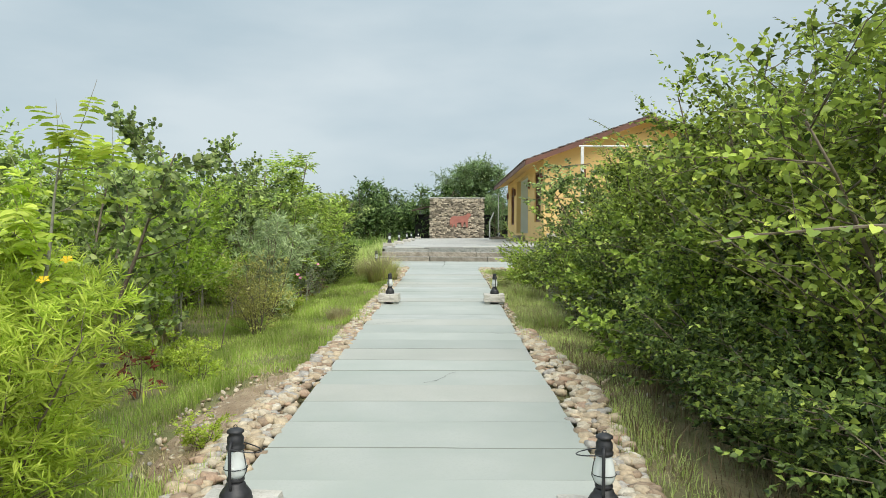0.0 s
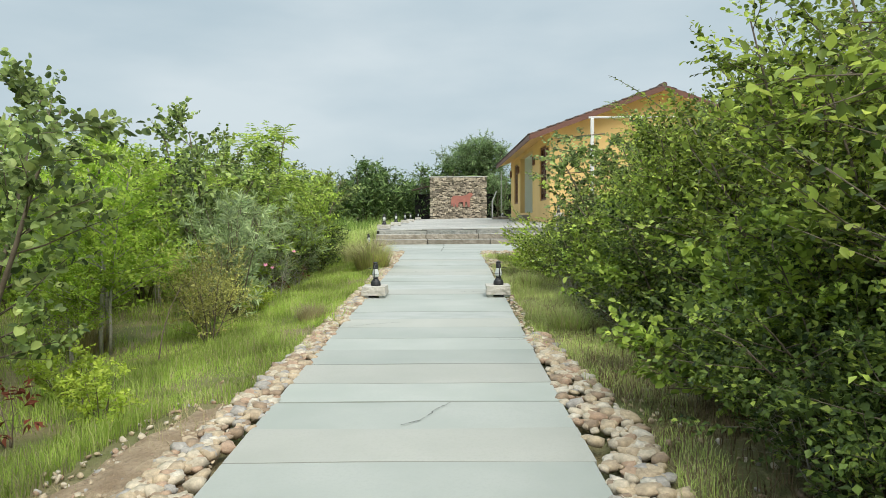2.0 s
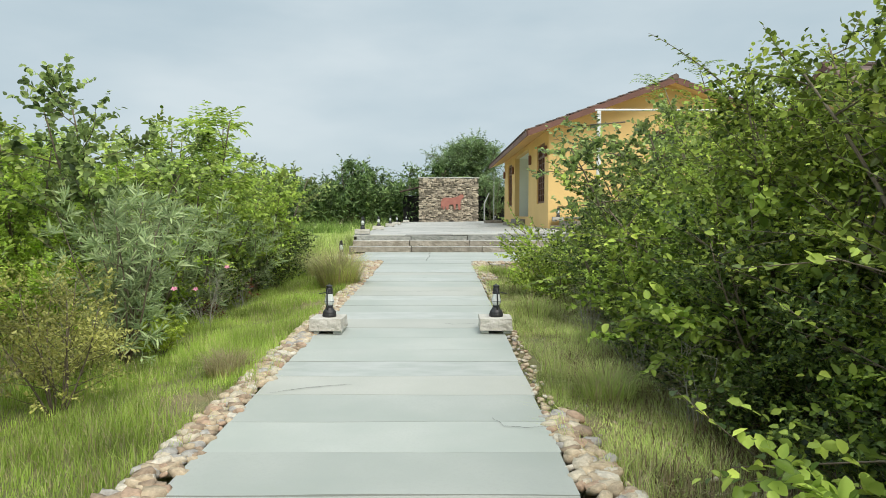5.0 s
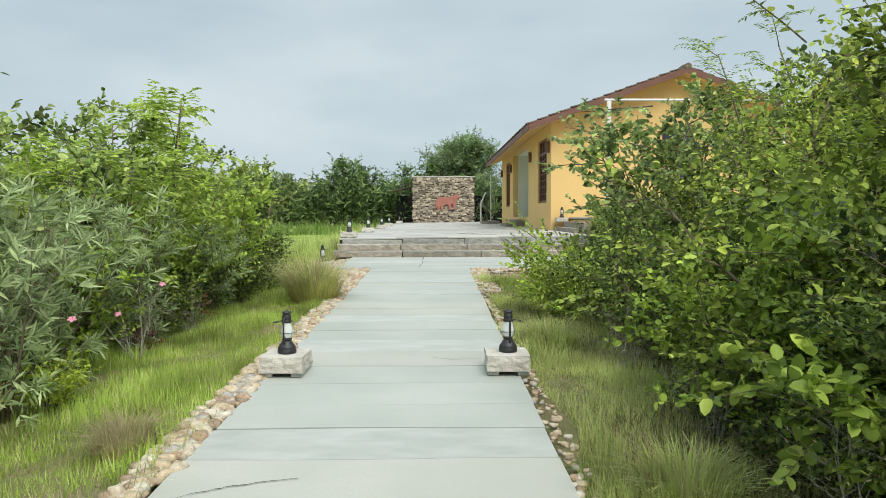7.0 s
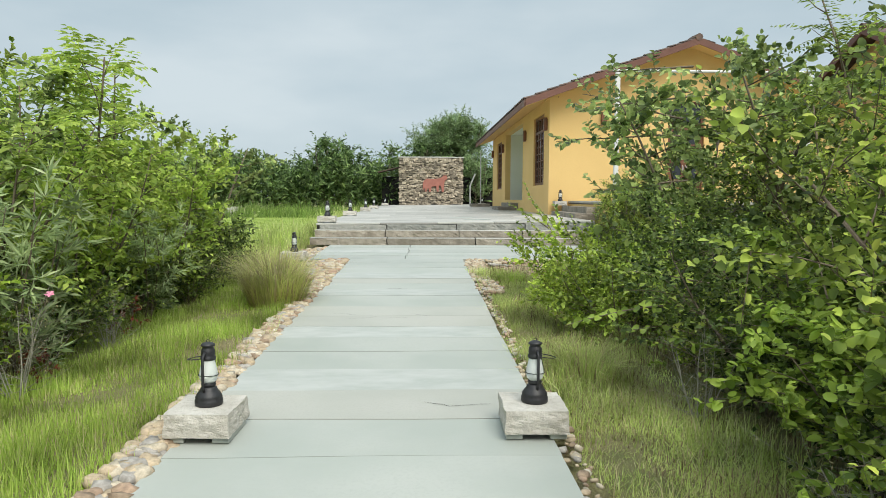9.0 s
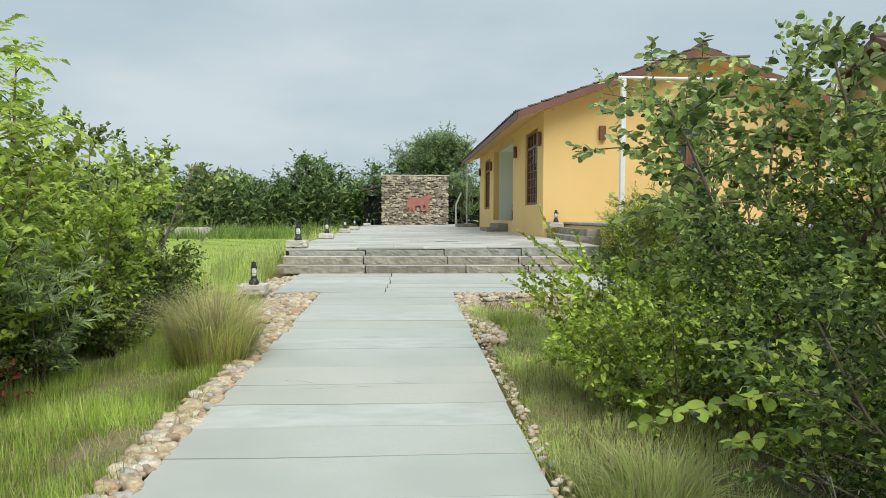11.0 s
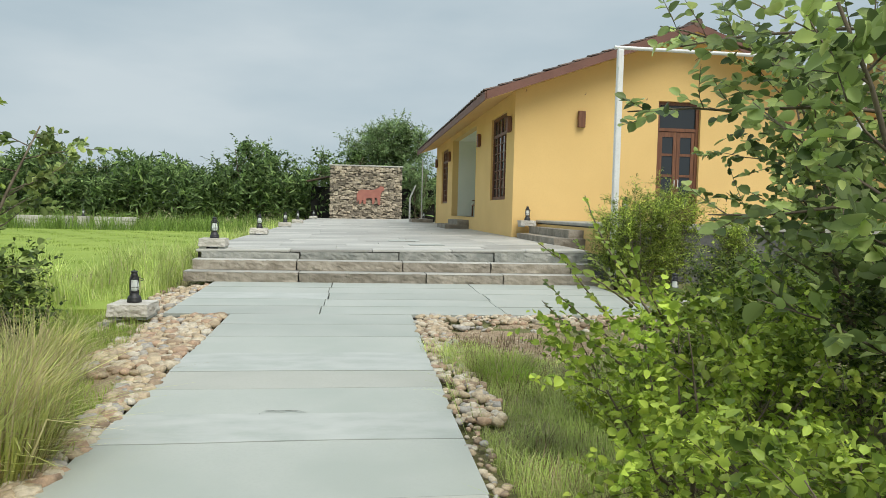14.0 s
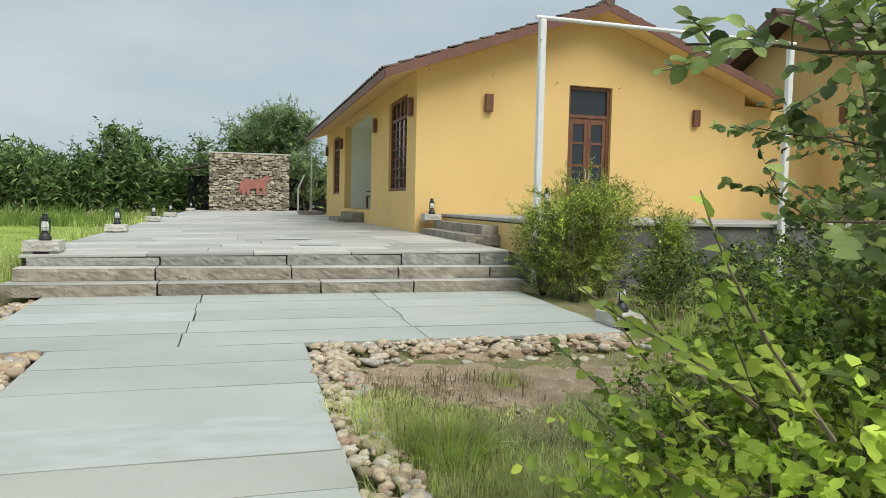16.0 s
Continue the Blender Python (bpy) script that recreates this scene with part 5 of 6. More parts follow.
# ---------------------------------------------------------------- grass
def clear(x, y):
    """Where grass may grow: off the path, the landing, the terrace and the pebbles."""
    c = np.abs(x - (-0.09 + 0.0095 * (y - 4)))
    lim = 1.10 + 0.14 * np.sin(y * 1.9) * np.sin(y * 0.7 + 1) + 0.2 * np.clip(8.5 - y, 0, 1)
    ok = c > lim
    ok &= ~((y > 20.0) & (x > -2.2) & (x < 4.6))
    ok &= ~((y > 17.6) & (y < 20.6) & (x < 0) & (x > -1.75 + (20.6 - y) * 0.12))
    ok &= ~((y > 23.3) & (x > -2.2))
    return ok


def grass(name, label, n, x0, x1, y0, y1, h0, h1, wd, material, seed, bend=0.5, patch=0.0, extra=None, coarse=False):
    nr = np.random.RandomState(seed)
    x, y = nr.uniform(x0, x1, n), nr.uniform(y0, y1, n)
    keep = clear(x, y)
    if patch:
        f = np.sin(x * 2.1 + seed) * np.sin(y * 1.3 + 2 * seed) + 0.6 * np.sin(x * 5.3) * np.sin(y * 4.1 + seed)
        keep &= f + nr.normal(0, 0.25, n) > patch - 1
    if extra is not None:
        keep &= extra(x, y)
    x, y = x[keep], y[keep]
    n = len(x)
    z = np.array([ground_z(a, b) for a, b in zip(x, y)]) - 0.02
    a = nr.uniform(0, 2 * np.pi, n)
    hmod = 0.75 + 0.45 * np.sin(x * 3.1 + 1.0) * np.sin(y * 2.3)
    me = blade_mesh(name, np.stack([x, y, z], 1), np.stack([np.cos(a), np.sin(a), 0 * a], 1), nr.uniform(h0, h1, n) * hmod, wd * nr.uniform(0.7, 1.3, n), nr.uniform(0.1, bend, n), coarse)
    tagged(link_mesh(name, me, material), label, "grass", kind="stuff")


bare = lambda x, y: ~((np.hypot((x + 1.6) / 0.42, (y - 5.3) / 1.5) < 1) | (np.hypot((x - 2.4) / 1.25, (y - 19.6) / 0.8) < 1))
grass("grass", "bright green grass verge beside the path", 44000, -3.2, -1.1, 1.5, 9.5, 0.07, 0.22, 0.005, M_GRASS, 1, 0.6, 0.12, bare)
grass("grass", "bright green grass verge beside the path", 70000, -3.2, -1.1, 9.5, 21.5, 0.07, 0.24, 0.009, M_GRASS, 1, 0.6, 0.12, bare, True)
grass("grass", "rough grass under the trees", 54000, -9.5, -2.8, 1.5, 22.0, 0.08, 0.28, 0.011, M_GRASS, 2, 0.6, 0.1, coarse=True)
grass("grass", "green grass verge between path and hedge", 42000, 1.0, 2.7, 1.5, 20.2, 0.06, 0.2, 0.0055, M_GRASS_DULL, 3, 0.95, 0.3, lambda x, y: bare(x, y) & (x < np.where(y > 13.5, 2.7, np.clip(1.5 + 0.15 * (y - 4.5), 1.5, 1.85))))
grass("grass", "fine pale green grass beside the landing", 20000, 1.15, 2.9, 14.6, 18.8, 0.06, 0.2, 0.0042, M_GRASS_DULL, 23, 1.0, extra=bare)
grass("dry_grass", "dry straw-coloured grass at the hedge's foot", 12000, 1.3, 2.6, 1.5, 19.5, 0.08, 0.26, 0.006, M_LITTER, 4, 0.9, 0.55)
grass("dry_grass", "dry straw-coloured grass at the hedge's foot", 7000, 1.35, 2.2, 6.0, 11.0, 0.06, 0.2, 0.006, M_LITTER, 14, 0.9, 0.35)
grass("dry_grass", "dry straw-coloured grass at the verge", 15000, -2.3, -1.15, 1.5, 19.5, 0.06, 0.20, 0.008, M_DRY, 5, 0.9, 0.5, coarse=True)
grass("grass", "lush pale grass between pebbles and hedge", 17000, 1.02, 2.2, 8.0, 15.0, 0.06, 0.26, 0.0075, M_GRASS_DULL, 24, 1.0, coarse=True)
grass("dry_grass", "straw-coloured stalks between pebbles and hedge", 5000, 1.05, 1.9, 6.5, 16.0, 0.06, 0.24, 0.005, M_DRY, 25, 1.0)
grass("lawn", "smooth bright green field beside the terrace", 60000, -16, -2.25, 22, 44, 0.06, 0.15, 0.024, M_LAWN, 6, 0.5, coarse=True)
grass("tall_grass", "tall green grass along the terrace edge", 6000, -4.6, -2.15, 21.8, 27.5, 0.4, 0.85, 0.013, M_GRASS_DULL, 7, 0.6, 0.2, lambda x, y: (x > -2.4 - (27.5 - y) * 0.35))
grass("tall_grass", "tall green grass along the terrace edge", 6000, -3.2, -2.15, 27, 56, 0.4, 0.8, 0.018, M_GRASS_DULL, 8, 0.6, 0.2)
grass("reeds", "band of tall green reeds behind the field", 20000, -34, -2.2, 44, 49, 0.6, 1.15, 0.03, M_REED, 9, 0.5, 0.3, coarse=True)
grass("grass", "rough grass below the plinth", 9000, 3.6, 12, 16, 24.2, 0.12, 0.35, 0.010, M_GRASS, 10, 0.6, 0.3)
grass("reeds", "far grass beyond the field", 9000, -40, -2.2, 49, 57, 0.3, 0.6, 0.05, M_GRASS_DULL, 13, 0.5, coarse=True)


def lawn_sheet():
    b = bmesh.new()
    xs, ys = [-60, -16, -8, -4.5, -2.3], [21.6, 26, 34, 44, 57]
    V = [[b.verts.new((x, y, ground_z(x, y) + 0.045)) for x in xs] for y in ys]
    for j in range(4):
        for i in range(4):
            b.faces.new((V[j][i], V[j][i + 1], V[j + 1][i + 1], V[j + 1][i]))
    r = bmesh.ops.extrude_face_region(b, geom=list(b.faces))
    for v in [v for v in r["geom"] if isinstance(v, bmesh.types.BMVert)]:
        v.co.z -= 0.2
    tagged(part("lawn_ground", b, M_TURF), "green turf of the field", "ground", kind="structure")


M_TURF = mat("turf", (0.21, 0.29, 0.04), (0.28, 0.36, 0.06), 0.6, 0.95, 0.8, 18, c3=(0.22, 0.32, 0.04), bump_d=0.03)
lawn_sheet()


def tussock(x, y, r, h, n, seed, m, label, wd=0.006, dry=0.3):
    """A clump of arching blades with dry, taller flowering blades among them."""
    nr = np.random.RandomState(seed)
    t = tagged(empty("grass_tussock", pose(x, y, ground_z(x, y) - 0.02)), label, "grass tussock", group="tussocks")
    for name, k, hh, w, mm in (("blade_clump", n, h, wd, m), ("dry_blade_clump", int(n * dry), h * 1.15, wd * 0.7, M_DRY)):
        a = nr.uniform(0, 2 * np.pi, k)
        rr = r * 0.34 * np.sqrt(nr.uniform(0, 1, k))
        P = np.stack([np.cos(a) * rr, np.sin(a) * rr, 0 * a], 1)
        a2 = a + nr.normal(0, 0.5, k)
        me = blade_mesh(name, P, np.stack([np.cos(a2), np.sin(a2), 0 * a], 1), hh * nr.uniform(0.3, 1.1, k), w * nr.uniform(0.7, 1.4, k), np.clip(0.06 + rr / (r * 0.34) * nr.uniform(0.2, 1.2, k), 0.05, 1.1))
        tagged(link_mesh(name, me, mm, t), kind="stuff")


M_TUSS = leaf_mat("tussock_blades", (0.44, 0.48, 0.15), (0.68, 0.70, 0.28), (0.72, 0.62, 0.40), 0.5, 0.5)
tussock(-1.38, 16.2, 0.85, 0.72, 1200, 1, M_TUSS, "large pale ornamental grass tussock beside the pebbles", 0.009, 0.6)
tussock(-1.85, 17.8, 0.9, 0.62, 1000, 3, M_TUSS, "smaller grass tussock beside the pebbles", 0.007, 0.5)
tussock(-1.5, 10.3, 0.5, 0.26, 600, 4, M_DRY, "dry grass tussock beside the path")
tussock(-3.7, 9.2, 0.6, 0.5, 800, 5, M_DRY, "dry grass tussock under the trees")
tussock(1.5, 9.5, 0.6, 0.32, 800, 6, M_GRASS_DULL, "green grass tussock beside the path")
tussock(1.45, 13.0, 0.6, 0.34, 900, 7, M_GRASS_DULL, "green grass tussock beside the path")
tussock(2.45, 19.4, 0.6, 0.12, 500, 9, M_GRASS, "flat tuft of green grass on the bare earth")
tussock(3.0, 19.85, 0.5, 0.10, 400, 10, M_GRASS_DULL, "flat tuft of green grass on the bare earth")
tussock(1.6, 18.0, 0.7, 0.26, 800, 8, M_GRASS, "low bright green grass tussock beside the pebbles")


# ---------------------------------------------------------------- pebbles
def pebble_mesh(seed):
    rng = random.Random(seed)
    b = bmesh.new()
    bmesh.ops.create_cube(b, size=1)
    bmesh.ops.subdivide_edges(b, edges=list(b.edges), cuts=1, use_grid_fill=True)
    for v in b.verts:
        v.co = v.co.normalized() * 0.5 * (0.8 + 0.2 * v.co.length / 0.6)
    ax = Vector((rng.random(), rng.random(), rng.random()))
    for v in b.verts:
        v.co *= 1 + 0.42 * noise.noise(v.co * 2.2 + ax * 9)
        v.co.z *= 0.72
    for f in b.faces:
        f.smooth = True
    me = bpy.data.meshes.new("pebble")
    b.to_mesh(me)
    b.free()
    return me


PEB = [pebble_mesh(s) for s in range(9)]


def pebbles(label, spots_, seed):
    rng = random.Random(seed)
    t = tagged(empty("pebble_border"), label, "pebbles", kind="structure")
    rest_v, rest_f, k = [], [], 0
    for i, (x, y, s) in enumerate(spots_):
        me = PEB[rng.randrange(9)]
        sc = (s * rng.uniform(0.85, 1.35), s * rng.uniform(0.75, 1.1), s * rng.uniform(0.7, 1.0))
        m = Matrix.LocRotScale((x, y, ground_z(x, y) + 0.03 + s * 0.12), Euler((rng.uniform(-0.3, 0.3), rng.uniform(-0.3, 0.3), rng.uniform(0, 6.28))), sc)
        if i < 300:
            ob = link_mesh("pebble", me, M_COBBLE, t)
            ob.matrix_basis = m
        else:
            A = np.array(m)
            V = np.array([v.co for v in me.vertices]) @ A[:3, :3].T + A[:3, 3]
            rest_v.append(V)
            rest_f += [[a + k for a in p.vertices] for p in me.polygons]
            k += len(V)
    if rest_v:
        me = np_mesh("pebbles", np.concatenate(rest_v), np.array(rest_f))
        me.polygons.foreach_set("use_smooth", np.ones(len(me.polygons), dtype=bool))
        tagged(link_mesh("pebbles", me, M_PEBREST, t), kind="stuff")


def strip(side, y0, y1, width, per, seed, s0=0.045, s1=0.12):
    rng = random.Random(seed)
    out = []
    n = int((y1 - y0) * per)
    for i in range(n):
        y = y0 + (y1 - y0) * (i + rng.random()) / n
        wv = width(y)
        d = 1.0 + wv * rng.random() ** 0.8
        out.append((path_x(y) + side * d, y, rng.uniform(s0, s1)))
    return out


def area(x0, x1, y0, y1, n, seed, s0=0.05, s1=0.13):
    rng = random.Random(seed)
    return [(rng.uniform(x0, x1), rng.uniform(y0, y1), rng.uniform(s0, s1)) for _ in range(n)]


wl = lambda y: max(0.22, 0.40 - 0.05 * abs(y - 4.5)) if y < 12 else 0.2
wr = lambda y: max(0.08, 0.40 - 0.07 * abs(y - 6.0)) if y < 12.5 else 0.09
pebbles("border of rounded tan pebbles along the path", sorted(strip(-1, 2.5, 18, wl, 98, 1), key=lambda s: abs(s[1] - 6)), 1)
pebbles("border of rounded tan pebbles along the path", sorted(strip(1, 2.5, 9.0, wr, 90, 2) + strip(1, 9.0, 17, lambda y: 0.12, 34, 6, 0.02, 0.06), key=lambda s: abs(s[1] - 6.5)), 2)
pebbles("bed of rounded pebbles at the landing corner", area(-1.75, -0.98, 18.0, 20.52, 480, 3) + area(-2.3, -1.7, 20.0, 23.42, 260, 8), 3)
pebbles("bed of rounded pebbles at the landing corner", [(x, 20.55 - 0.7 * ((20.55 - y) / 0.45) ** 1.5, s) for x, y, s in area(1.12, 4.3, 20.1, 20.55, 400, 4, 0.04, 0.105)] + strip(1, 16.8, 20.3, lambda y: 0.32, 100, 5, 0.04, 0.1), 4)


# ---------------------------------------------------------------- small things
def crack(points, width=0.009):
    """A hairline break in a slab, as a thin dark sliver just above the stone."""
    b = bmesh.new()
    rng = random.Random(int(points[0][1] * 100))
    fine = []
    for (xa, ya), (xb, yb) in zip(points, points[1:]):
        for k in range(4):
            u = k / 4
            fine.append((xa + (xb - xa) * u + rng.uniform(-0.012, 0.012), ya + (yb - ya) * u + rng.uniform(-0.01, 0.01)))
    points = fine + [points[-1]]
    n = len(points)
    L_, R_ = [], []
    for i, (x, y) in enumerate(points):
        w = width * (0.35 + 0.65 * math.sin(math.pi * (i + 0.5) / n))
        L_.append(b.verts.new((x - w * 0.3, y - w, path_z(y) + 0.0065)))
        R_.append(b.verts.new((x + w * 0.3, y + w, path_z(y) + 0.0065)))
    for i in range(n - 1):
        b.faces.new((L_[i], L_[i + 1], R_[i + 1], R_[i]))
    ob = part("crack", b, M_JOINT)
    tagged(ob, "hairline crack across a path slab", "crack", group="cracks", kind="structure")


crack([(-0.15, 6.05), (-0.06, 6.13), (0.0, 6.22), (0.04, 6.33), (0.09, 6.44), (0.16, 6.53)])
crack([(-0.93, 9.44), (-0.82, 9.52), (-0.70, 9.58), (-0.55, 9.63), (-0.38, 9.67)], 0.005)
crack([(-0.62, 15.32), (-0.46, 15.28), (-0.38, 15.22)], 0.0022)
crack([(-0.42, 15.06), (-0.3, 15.07), (-0.16, 15.14)], 0.0022)
crack([(-0.06, 15.13), (0.04, 15.09), (0.16, 15.1)], 0.0022)
crack([(0.2, 15.3), (0.3, 15.22), (0.4, 15.17)], 0.0022)
crack([(-0.16, 16.97), (-0.12, 17.03), (0.02, 17.04), (0.12, 17.02)], 0.006)
crack([(0.62, 8.86), (0.68, 8.68), (0.8, 8.66), (0.95, 8.67)], 0.0028)
crack([(0.28, 12.35), (0.45, 12.27), (0.7, 12.30)], 0.0028)


def hook(x, z):
    ob = part("wall_hook", tube([(0, 0, 0), (0, -0.05, 0), (0.012, -0.065, 0.02), (0.0, -0.07, 0.04)], 0.008, 0.006, 6), M_FASCIA)
    ob.location = (x, GY0, z)
    tagged(ob, "small metal hook in the yellow wall", "hook", group="wall hooks")


for hx, hz in ((4.55, 4.62), (6.05, 4.6), (7.65, 4.55), (9.3, 4.55), (10.65, 4.6)):
    hook(hx, hz)


def build_bench():
    t = tagged(empty("bench"), "dark bench with a pale cushion on the porch", "bench")
    seat = part("seat", box(-0.3, 0.3, -0.8, 0.8, 0.40, 0.45, 0.01), M_WOOD, t)
    part("cushion", box(-0.27, 0.27, -0.77, 0.77, 0.452, 0.53, 0.025), M_BLOCK, seat, "pale grey cushion")
    part("backrest", box(0.27, 0.33, -0.8, 0.8, 0.50, 0.95, 0.015), M_BLOCK, t, "pale grey upholstered back")
    for x in (-0.26, 0.28):
        for y in (-0.76, 0.76):
            part("leg", box(x - 0.03, x + 0.03, y - 0.03, y + 0.03, 0, 0.40 if x < 0 else 0.95), M_WOOD, t)
    for y in (-0.76, 0.76):
        part("armrest", box(-0.29, 0.25, y - 0.03, y + 0.03, 0.60, 0.64, 0.008), M_WOOD, t)
    t.matrix_basis = pose(5.35, 39.2, FLOOR_Z)


build_bench()


def build_poles():
    t = tagged(empty("pole"), "slim white pole on a stone block beside the house", "pole")
    part("shaft", tube([(0, 0, 0), (0, 0, 3.2)], 0.028, 0.024, 8), M_STEEL, t)
    part("collar", lathe([(0.07, 0), (0.07, 0.04), (0.045, 0.05)], 12), M_BLACK, t)
    t.matrix_basis = pose(3.92, 48.6, 1.03)
    t = tagged(empty("bent_post"), "bent grey post at the end of the terrace", "post")
    part("post", tube([(0, 0, 0), (0, 0, 1.25), (0.30, 0, 1.95)], 0.05, 0.04, 8), M_STEEL, t)
    t.matrix_basis = pose(3.42, 50.0, 1.04)


build_poles()


def build_shed():
    t = tagged(empty("shed"), "open shed behind the stone wall, near-black sheet for its shade", "shed")
    # wide near-black sheet: the gap's shade behind the wall is in its colour
    part("back", box(-2.2, 5.6, 57.2, 57.3, 0.5, 3.0), M_UNLIT, t)
    b = bmesh.new()
    for dz in (0, 0.06):
        vs = [b.verts.new((x, y, z + dz)) for x, y, z in ((-2.4, 55.9, 3.25), (-0.95, 55.9, 3.6), (-0.95, 57.4, 3.6), (-2.4, 57.4, 3.25))]
        b.faces.new(vs)
        both = vs if dz == 0 else both + vs
    for i in range(4):
        b.faces.new((both[i], both[(i + 1) % 4], both[4 + (i + 1) % 4], both[4 + i]))
    part("roof", b, M_TILE, t, "small tiled lean-to roof")


build_shed()


def low_wall(x, y, n):
    t = tagged(empty("low_wall"), "low pale stone wall among the reeds", "wall", group="low walls")
    for k in range(3):
        part("course", box(-n / 2 + 0.03 * (k % 2), n / 2 - 0.03 * (k % 2), -0.2, 0.2, 0.19 * k, 0.19 * k + 0.17, 0.012), M_BLOCK, t)
    t.matrix_basis = pose(x, y, ground_z(x, y) + 0.02)


low_wall(-13.5, 46.5, 2.4)
low_wall(-17.5, 47.5, 3.0)
low_wall(-10.2, 46.0, 1.8)
for fx, fy in ((-15.6, 46.0), (-20.0, 46.0), (-11.8, 46.5)):
    m = pose(fx, fy, ground_z(fx, fy) + 0.02)
    copy_thing(BLK, m @ Matrix.Diagonal((1.2, 1.2, 3.5, 1))).scale = (1.2, 1.2, 3.5)
    copy_thing(LANT, pose(fx, fy, ground_z(fx, fy) + 0.02 + 0.56, 0, 0, 90))


def drain_cover(x, y):
    b = box(-0.32, 0.32, -0.28, 0.28, 0, 0.006, 0.002)
    ob = part("drain_cover", b, M_SLAB)
    ob.matrix_basis = pose(x, y, terrace_z(x, y) + 0.004, 0, -0.7, 0)
    tagged(ob, "flat stone cover set in the terrace paving", "cover")


drain_cover(1.75, 25.6)
drain_cover(1.45, 27.2)


# gravel, twigs and grass tips strewn over the bare earth
def gravel():
    nr = np.random.RandomState(31)
    V, F, k = [], [], 0
    for cx, cy, rx, ry, n in ((2.5, 19.6, 1.3, 0.9, 700), (-1.6, 5.4, 0.6, 1.7, 420), (1.6, 7.5, 0.5, 3.0, 260), (-1.55, 19.0, 0.6, 1.4, 200), (-2.0, 22.0, 0.3, 1.2, 80)):
        for _ in range(n):
            x, y = cx + rx * nr.normal(0, 0.5), cy + ry * nr.normal(0, 0.5)
            if abs(x - path_x(y)) < 1.05 or y > 20.55 and x > -1.7:
                continue
            me = PEB[nr.randint(9)]
            s = nr.uniform(0.012, 0.045)
            m = Matrix.LocRotScale((x, y, ground_z(x, y) + 0.012), Euler((nr.uniform(0, 1), nr.uniform(0, 1), nr.uniform(0, 6))), (s * 1.3, s, s * 0.8))
            A = np.array(m)
            V.append(np.array([v.co for v in me.vertices]) @ A[:3, :3].T + A[:3, 3])
            F += [[a + k for a in p.vertices] for p in me.polygons]
            k += len(me.vertices)
    tagged(link_mesh("gravel", np_mesh("gravel", np.concatenate(V), np.array(F)), M_PEBREST), "loose gravel strewn over the bare earth", "gravel", kind="stuff")


gravel()
grass("dry_grass", "sparse dry grass on the bare earth", 1500, 1.2, 4.4, 18.0, 20.3, 0.04, 0.12, 0.005, M_DRY, 21, 0.9)
grass("grass", "low green weeds on the bare earth", 1600, 1.5, 3.4, 18.6, 19.6, 0.03, 0.10, 0.008, M_GRASS_DULL, 22, 0.9, 0.9)


def fallen_blades():
    """Grass stalks that lean and lie over the edges of the path."""
    nr = np.random.RandomState(33)
    P, D = [], []
    for side, ys in ((1, (8.6, 9.2, 12.4, 13.5, 14.6, 15.2, 16.9, 17.4)), (-1, (9.6, 10.2, 14.4, 16.2))):
        for y in ys:
            for _ in range(14):
                yy = y + nr.normal(0, 0.18)
                P.append((path_x(yy) + side * (1.04 + abs(nr.normal(0, 0.06))), yy, path_z(yy) - 0.03))
                D.append((-side * nr.uniform(0.4, 1.0), nr.normal(0, 0.5), 0))
    n = len(P)
    me = blade_mesh("grass_stalks", np.array(P), np.array(D), nr.uniform(0.15, 0.36, n), np.full(n, 0.005), nr.uniform(0.5, 1.1, n))
    tagged(link_mesh("grass_stalks", me, M_GRASS_DULL), "grass stalks leaning over the path's edge", "grass", kind="stuff")


fallen_blades()


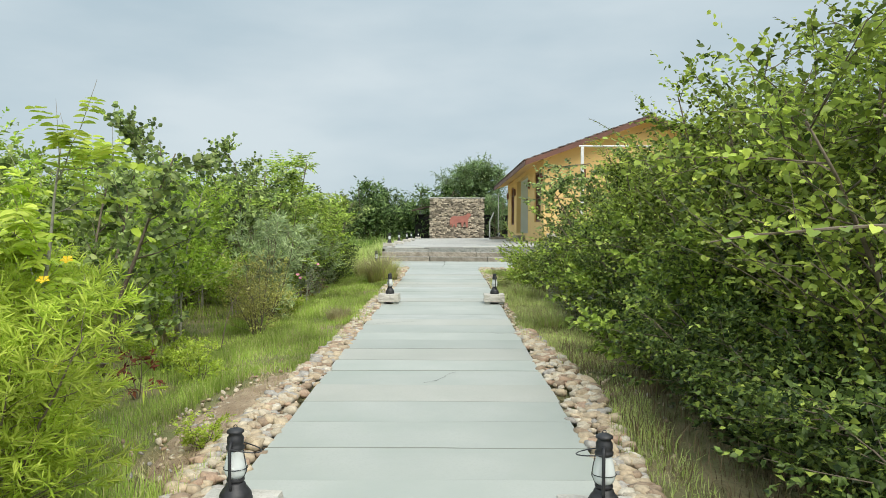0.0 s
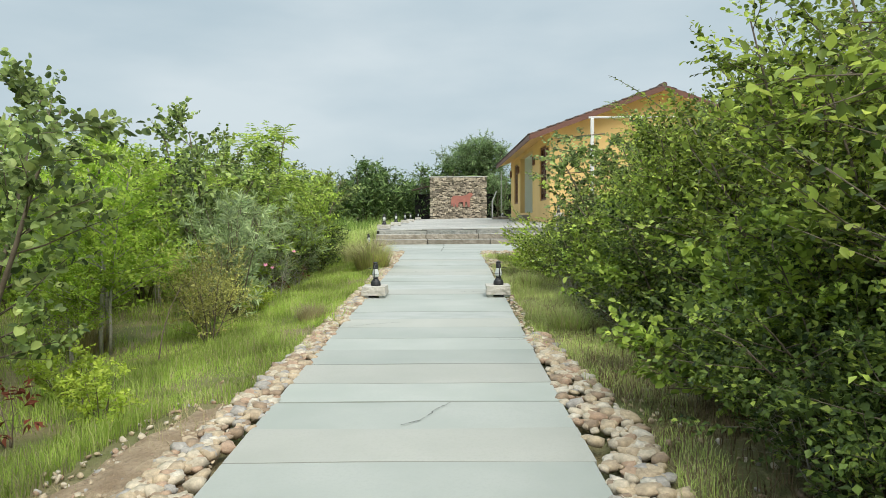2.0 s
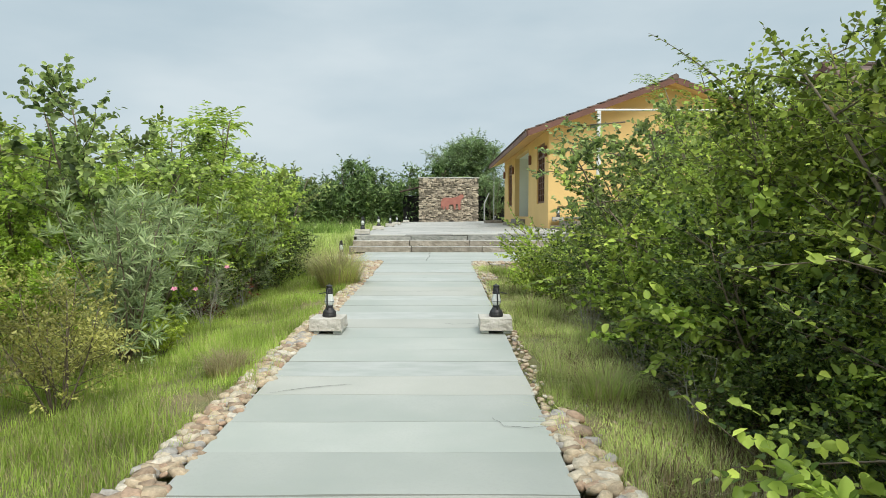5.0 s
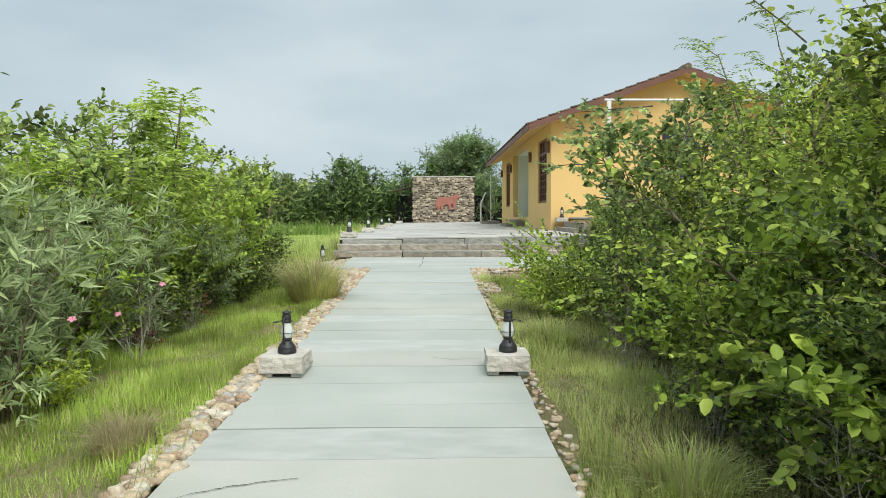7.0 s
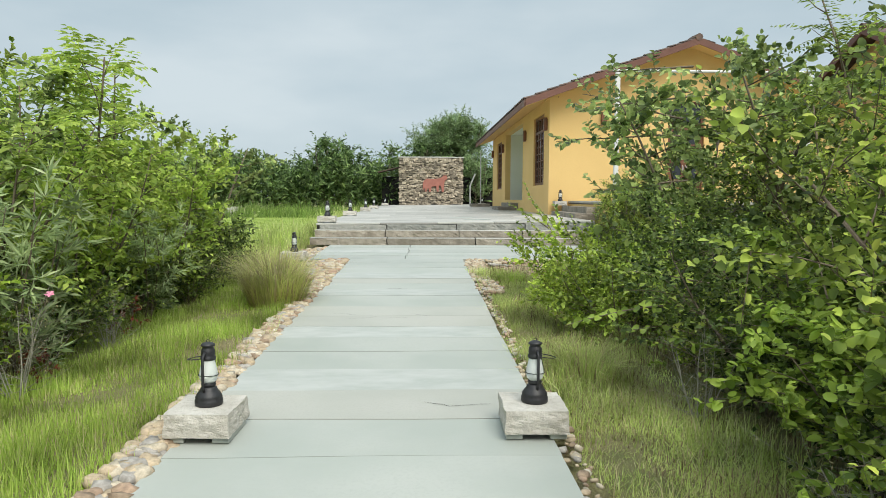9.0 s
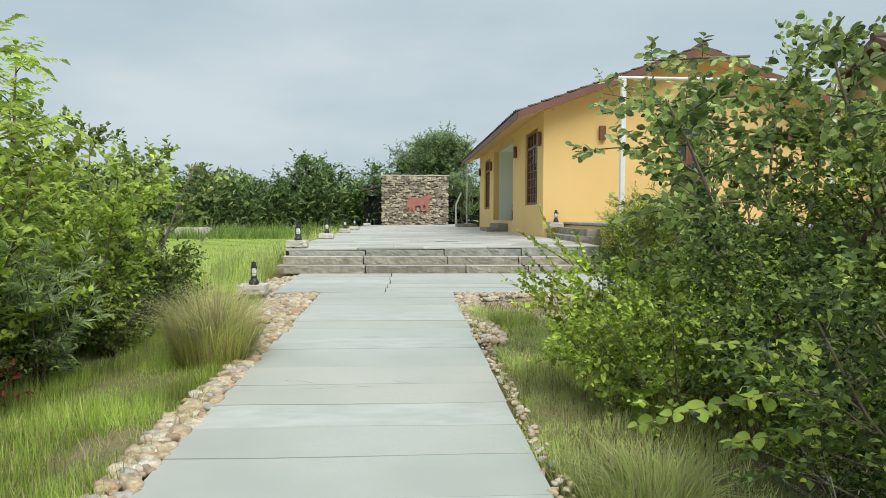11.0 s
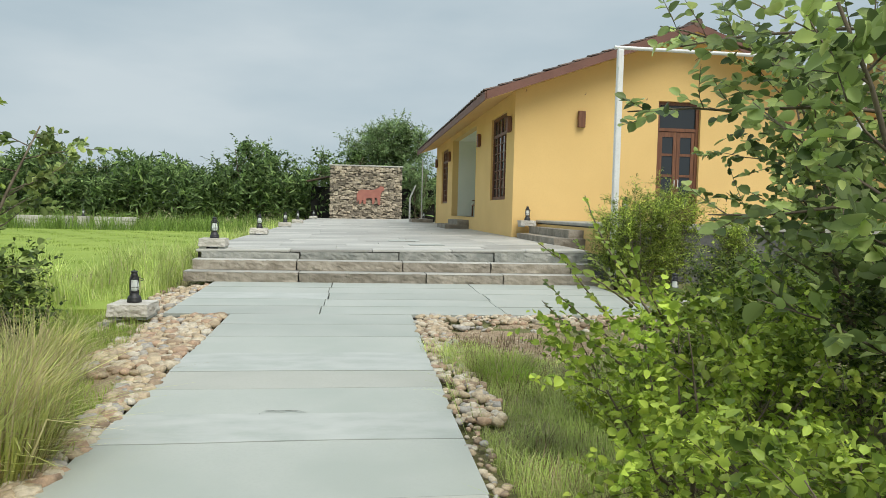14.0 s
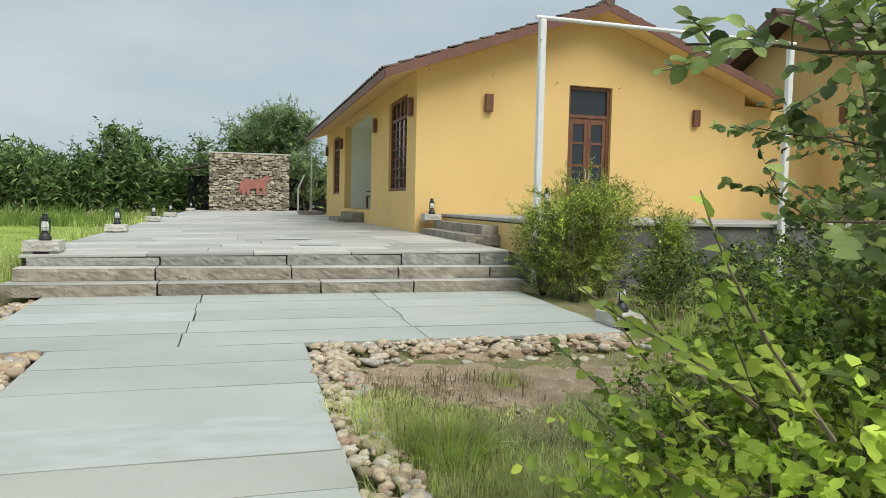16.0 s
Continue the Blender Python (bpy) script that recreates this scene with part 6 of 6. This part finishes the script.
# ---------------------------------------------------------------- paving pieces
def build_paving():
    path = tagged(empty("path"), "footpath of wide grey-green stone slabs with thin joints", "path", kind="structure")
    rng = random.Random(6)
    bed = bmesh.new()
    q = [bed.verts.new((path_x(y) + s * 1.0, y, path_z(y) - 0.035)) for y, s in ((-3, -1), (-3, 1), (20.6, 1), (20.6, -1))]
    bed.faces.new(q)
    r = bmesh.ops.extrude_face_region(bed, geom=list(bed.faces))
    for v in [v for v in r["geom"] if isinstance(v, bmesh.types.BMVert)]:
        v.co.z -= 0.2
    part("bedding", bed, M_JOINT, path)
    bed = box(-1.66, 4.25, 20.6, 23.6, 0.2, path_z(20.6) - 0.035)
    part("bedding", bed, M_JOINT, path)
    joints = [-3.0, -2.4, -1.8, -1.2, -0.6, 0.0, 0.55, 1.1, 1.65, 2.2, 2.75, 3.28, 3.8, 4.34, 4.9, 5.45, 6.0, 6.57, 7.06, 7.68, 8.25, 8.79, 9.4, 9.94, 10.45, 10.95, 11.5, 12.05, 12.62, 13.15, 13.69, 14.2, 14.68, 15.2, 15.75,
              16.5, 17.0, 17.57, 18.05, 18.67, 19.36, 20.0, 20.6]
    tilt = math.degrees(math.atan(0.0213))

    def slab(x0, x1, y0, y1, g=None, stone=M_SLAB):
        g = g or 0.0012
        hx, hy = (x1 - x0) / 2 - g, (y1 - y0) / 2
        front, back = [], []
        for edge, e in ((front, -1), (back, 1)):
            chip = rng.random()
            for k in range(9):
                yj = y0 if e < 0 else y1
                wide = 1.0 if yj in (4.34, 6.57, 7.06, 7.68, 10.45, 14.68, 19.36) else 0.25 * (math.sin(yj * 37.0) * 0.5 + 0.5) ** 2
                gap = g + wide * 0.004 + (rng.uniform(0.0, 0.0015) if abs(k / 8 - chip) > 0.3 else rng.uniform(0.001, 0.003 + 0.007 * wide))
                x = hx * (-1 + k / 4)
                edge.append((x, e * (hy - gap) + 0.008 * math.sin(x * 3.1 + yj * 5)))
        b = bmesh.new()
        top = [b.verts.new((x, y, 0)) for x, y in front + back[::-1]]
        low = [b.verts.new((x, y, -0.04)) for x, y in front + back[::-1]]
        b.faces.new(top)
        for k in range(18):
            b.faces.new((top[k], low[k], low[(k + 1) % 18], top[(k + 1) % 18]))
        ob = part("slab", b, stone, path)
        y = (y0 + y1) / 2
        ob.matrix_basis = pose((x0 + x1) / 2, y, path_z(y) + rng.uniform(-0.002, 0.003), tilt, 0, rng.uniform(-0.12, 0.12))

    for y0, y1 in zip(joints, joints[1:]):
        c = path_x((y0 + y1) / 2)
        slab(c - 1.0 + rng.uniform(-0.007, 0.007), c + 1.0 + rng.uniform(-0.007, 0.007), y0, y1, None, M_SLAB_PALE if y0 in (18.05, 12.62, 14.2, 9.94, 16.5) else M_SLAB_WARM if y0 in (14.68, 15.2, 9.4, 5.45, 12.05, 17.57, 7.06) else M_SLAB)
    shift = [[0, 0, 0, 0, 0], [-0.035, -0.01, 0.02, 0.005, 0.03], [0.01, -0.015, 0.02, -0.005, 0], [0, 0, 0, 0, 0]]
    for c, (x0, x1) in enumerate(((-1.66, 0.07), (0.07, 2.2), (2.2, 4.25))):
        n = 5
        for i in range(n):
            slab(x0 + shift[c][i], x1 + shift[c + 1][i], 20.6 + 2.86 * i / n, 20.6 + 2.86 * (i + 1) / n, (0.007, 0.005, 0.010, 0.005, 0.008)[i], M_SLAB_PALE if x0 < -1 and i == 2 else M_SLAB)

    y = STEP_Y + 1.02
    while y < 56.2:
        d = rng.uniform(0.6, 0.95)
        x = X_L
        while x < X_R - 0.05:
            w = min(rng.uniform(0.9, 1.7), X_R - x)
            if X_R - x - w < 0.35:
                w = X_R - x
            b = box(-w / 2 + 0.003, w / 2 - 0.003, -d / 2 + 0.003, d / 2 - 0.003, -0.03, 0, 0.002)
            m = pose(x + w / 2, y + d / 2, terrace_z(x + w / 2, y + d / 2) + rng.uniform(-0.002, 0.002), math.degrees(0.003), -math.degrees(0.0125), 0)
            ob = part("paving_slab", b, M_TERR, TERRACE)
            ob.matrix_basis = m
            x += w
        y += d


build_paving()
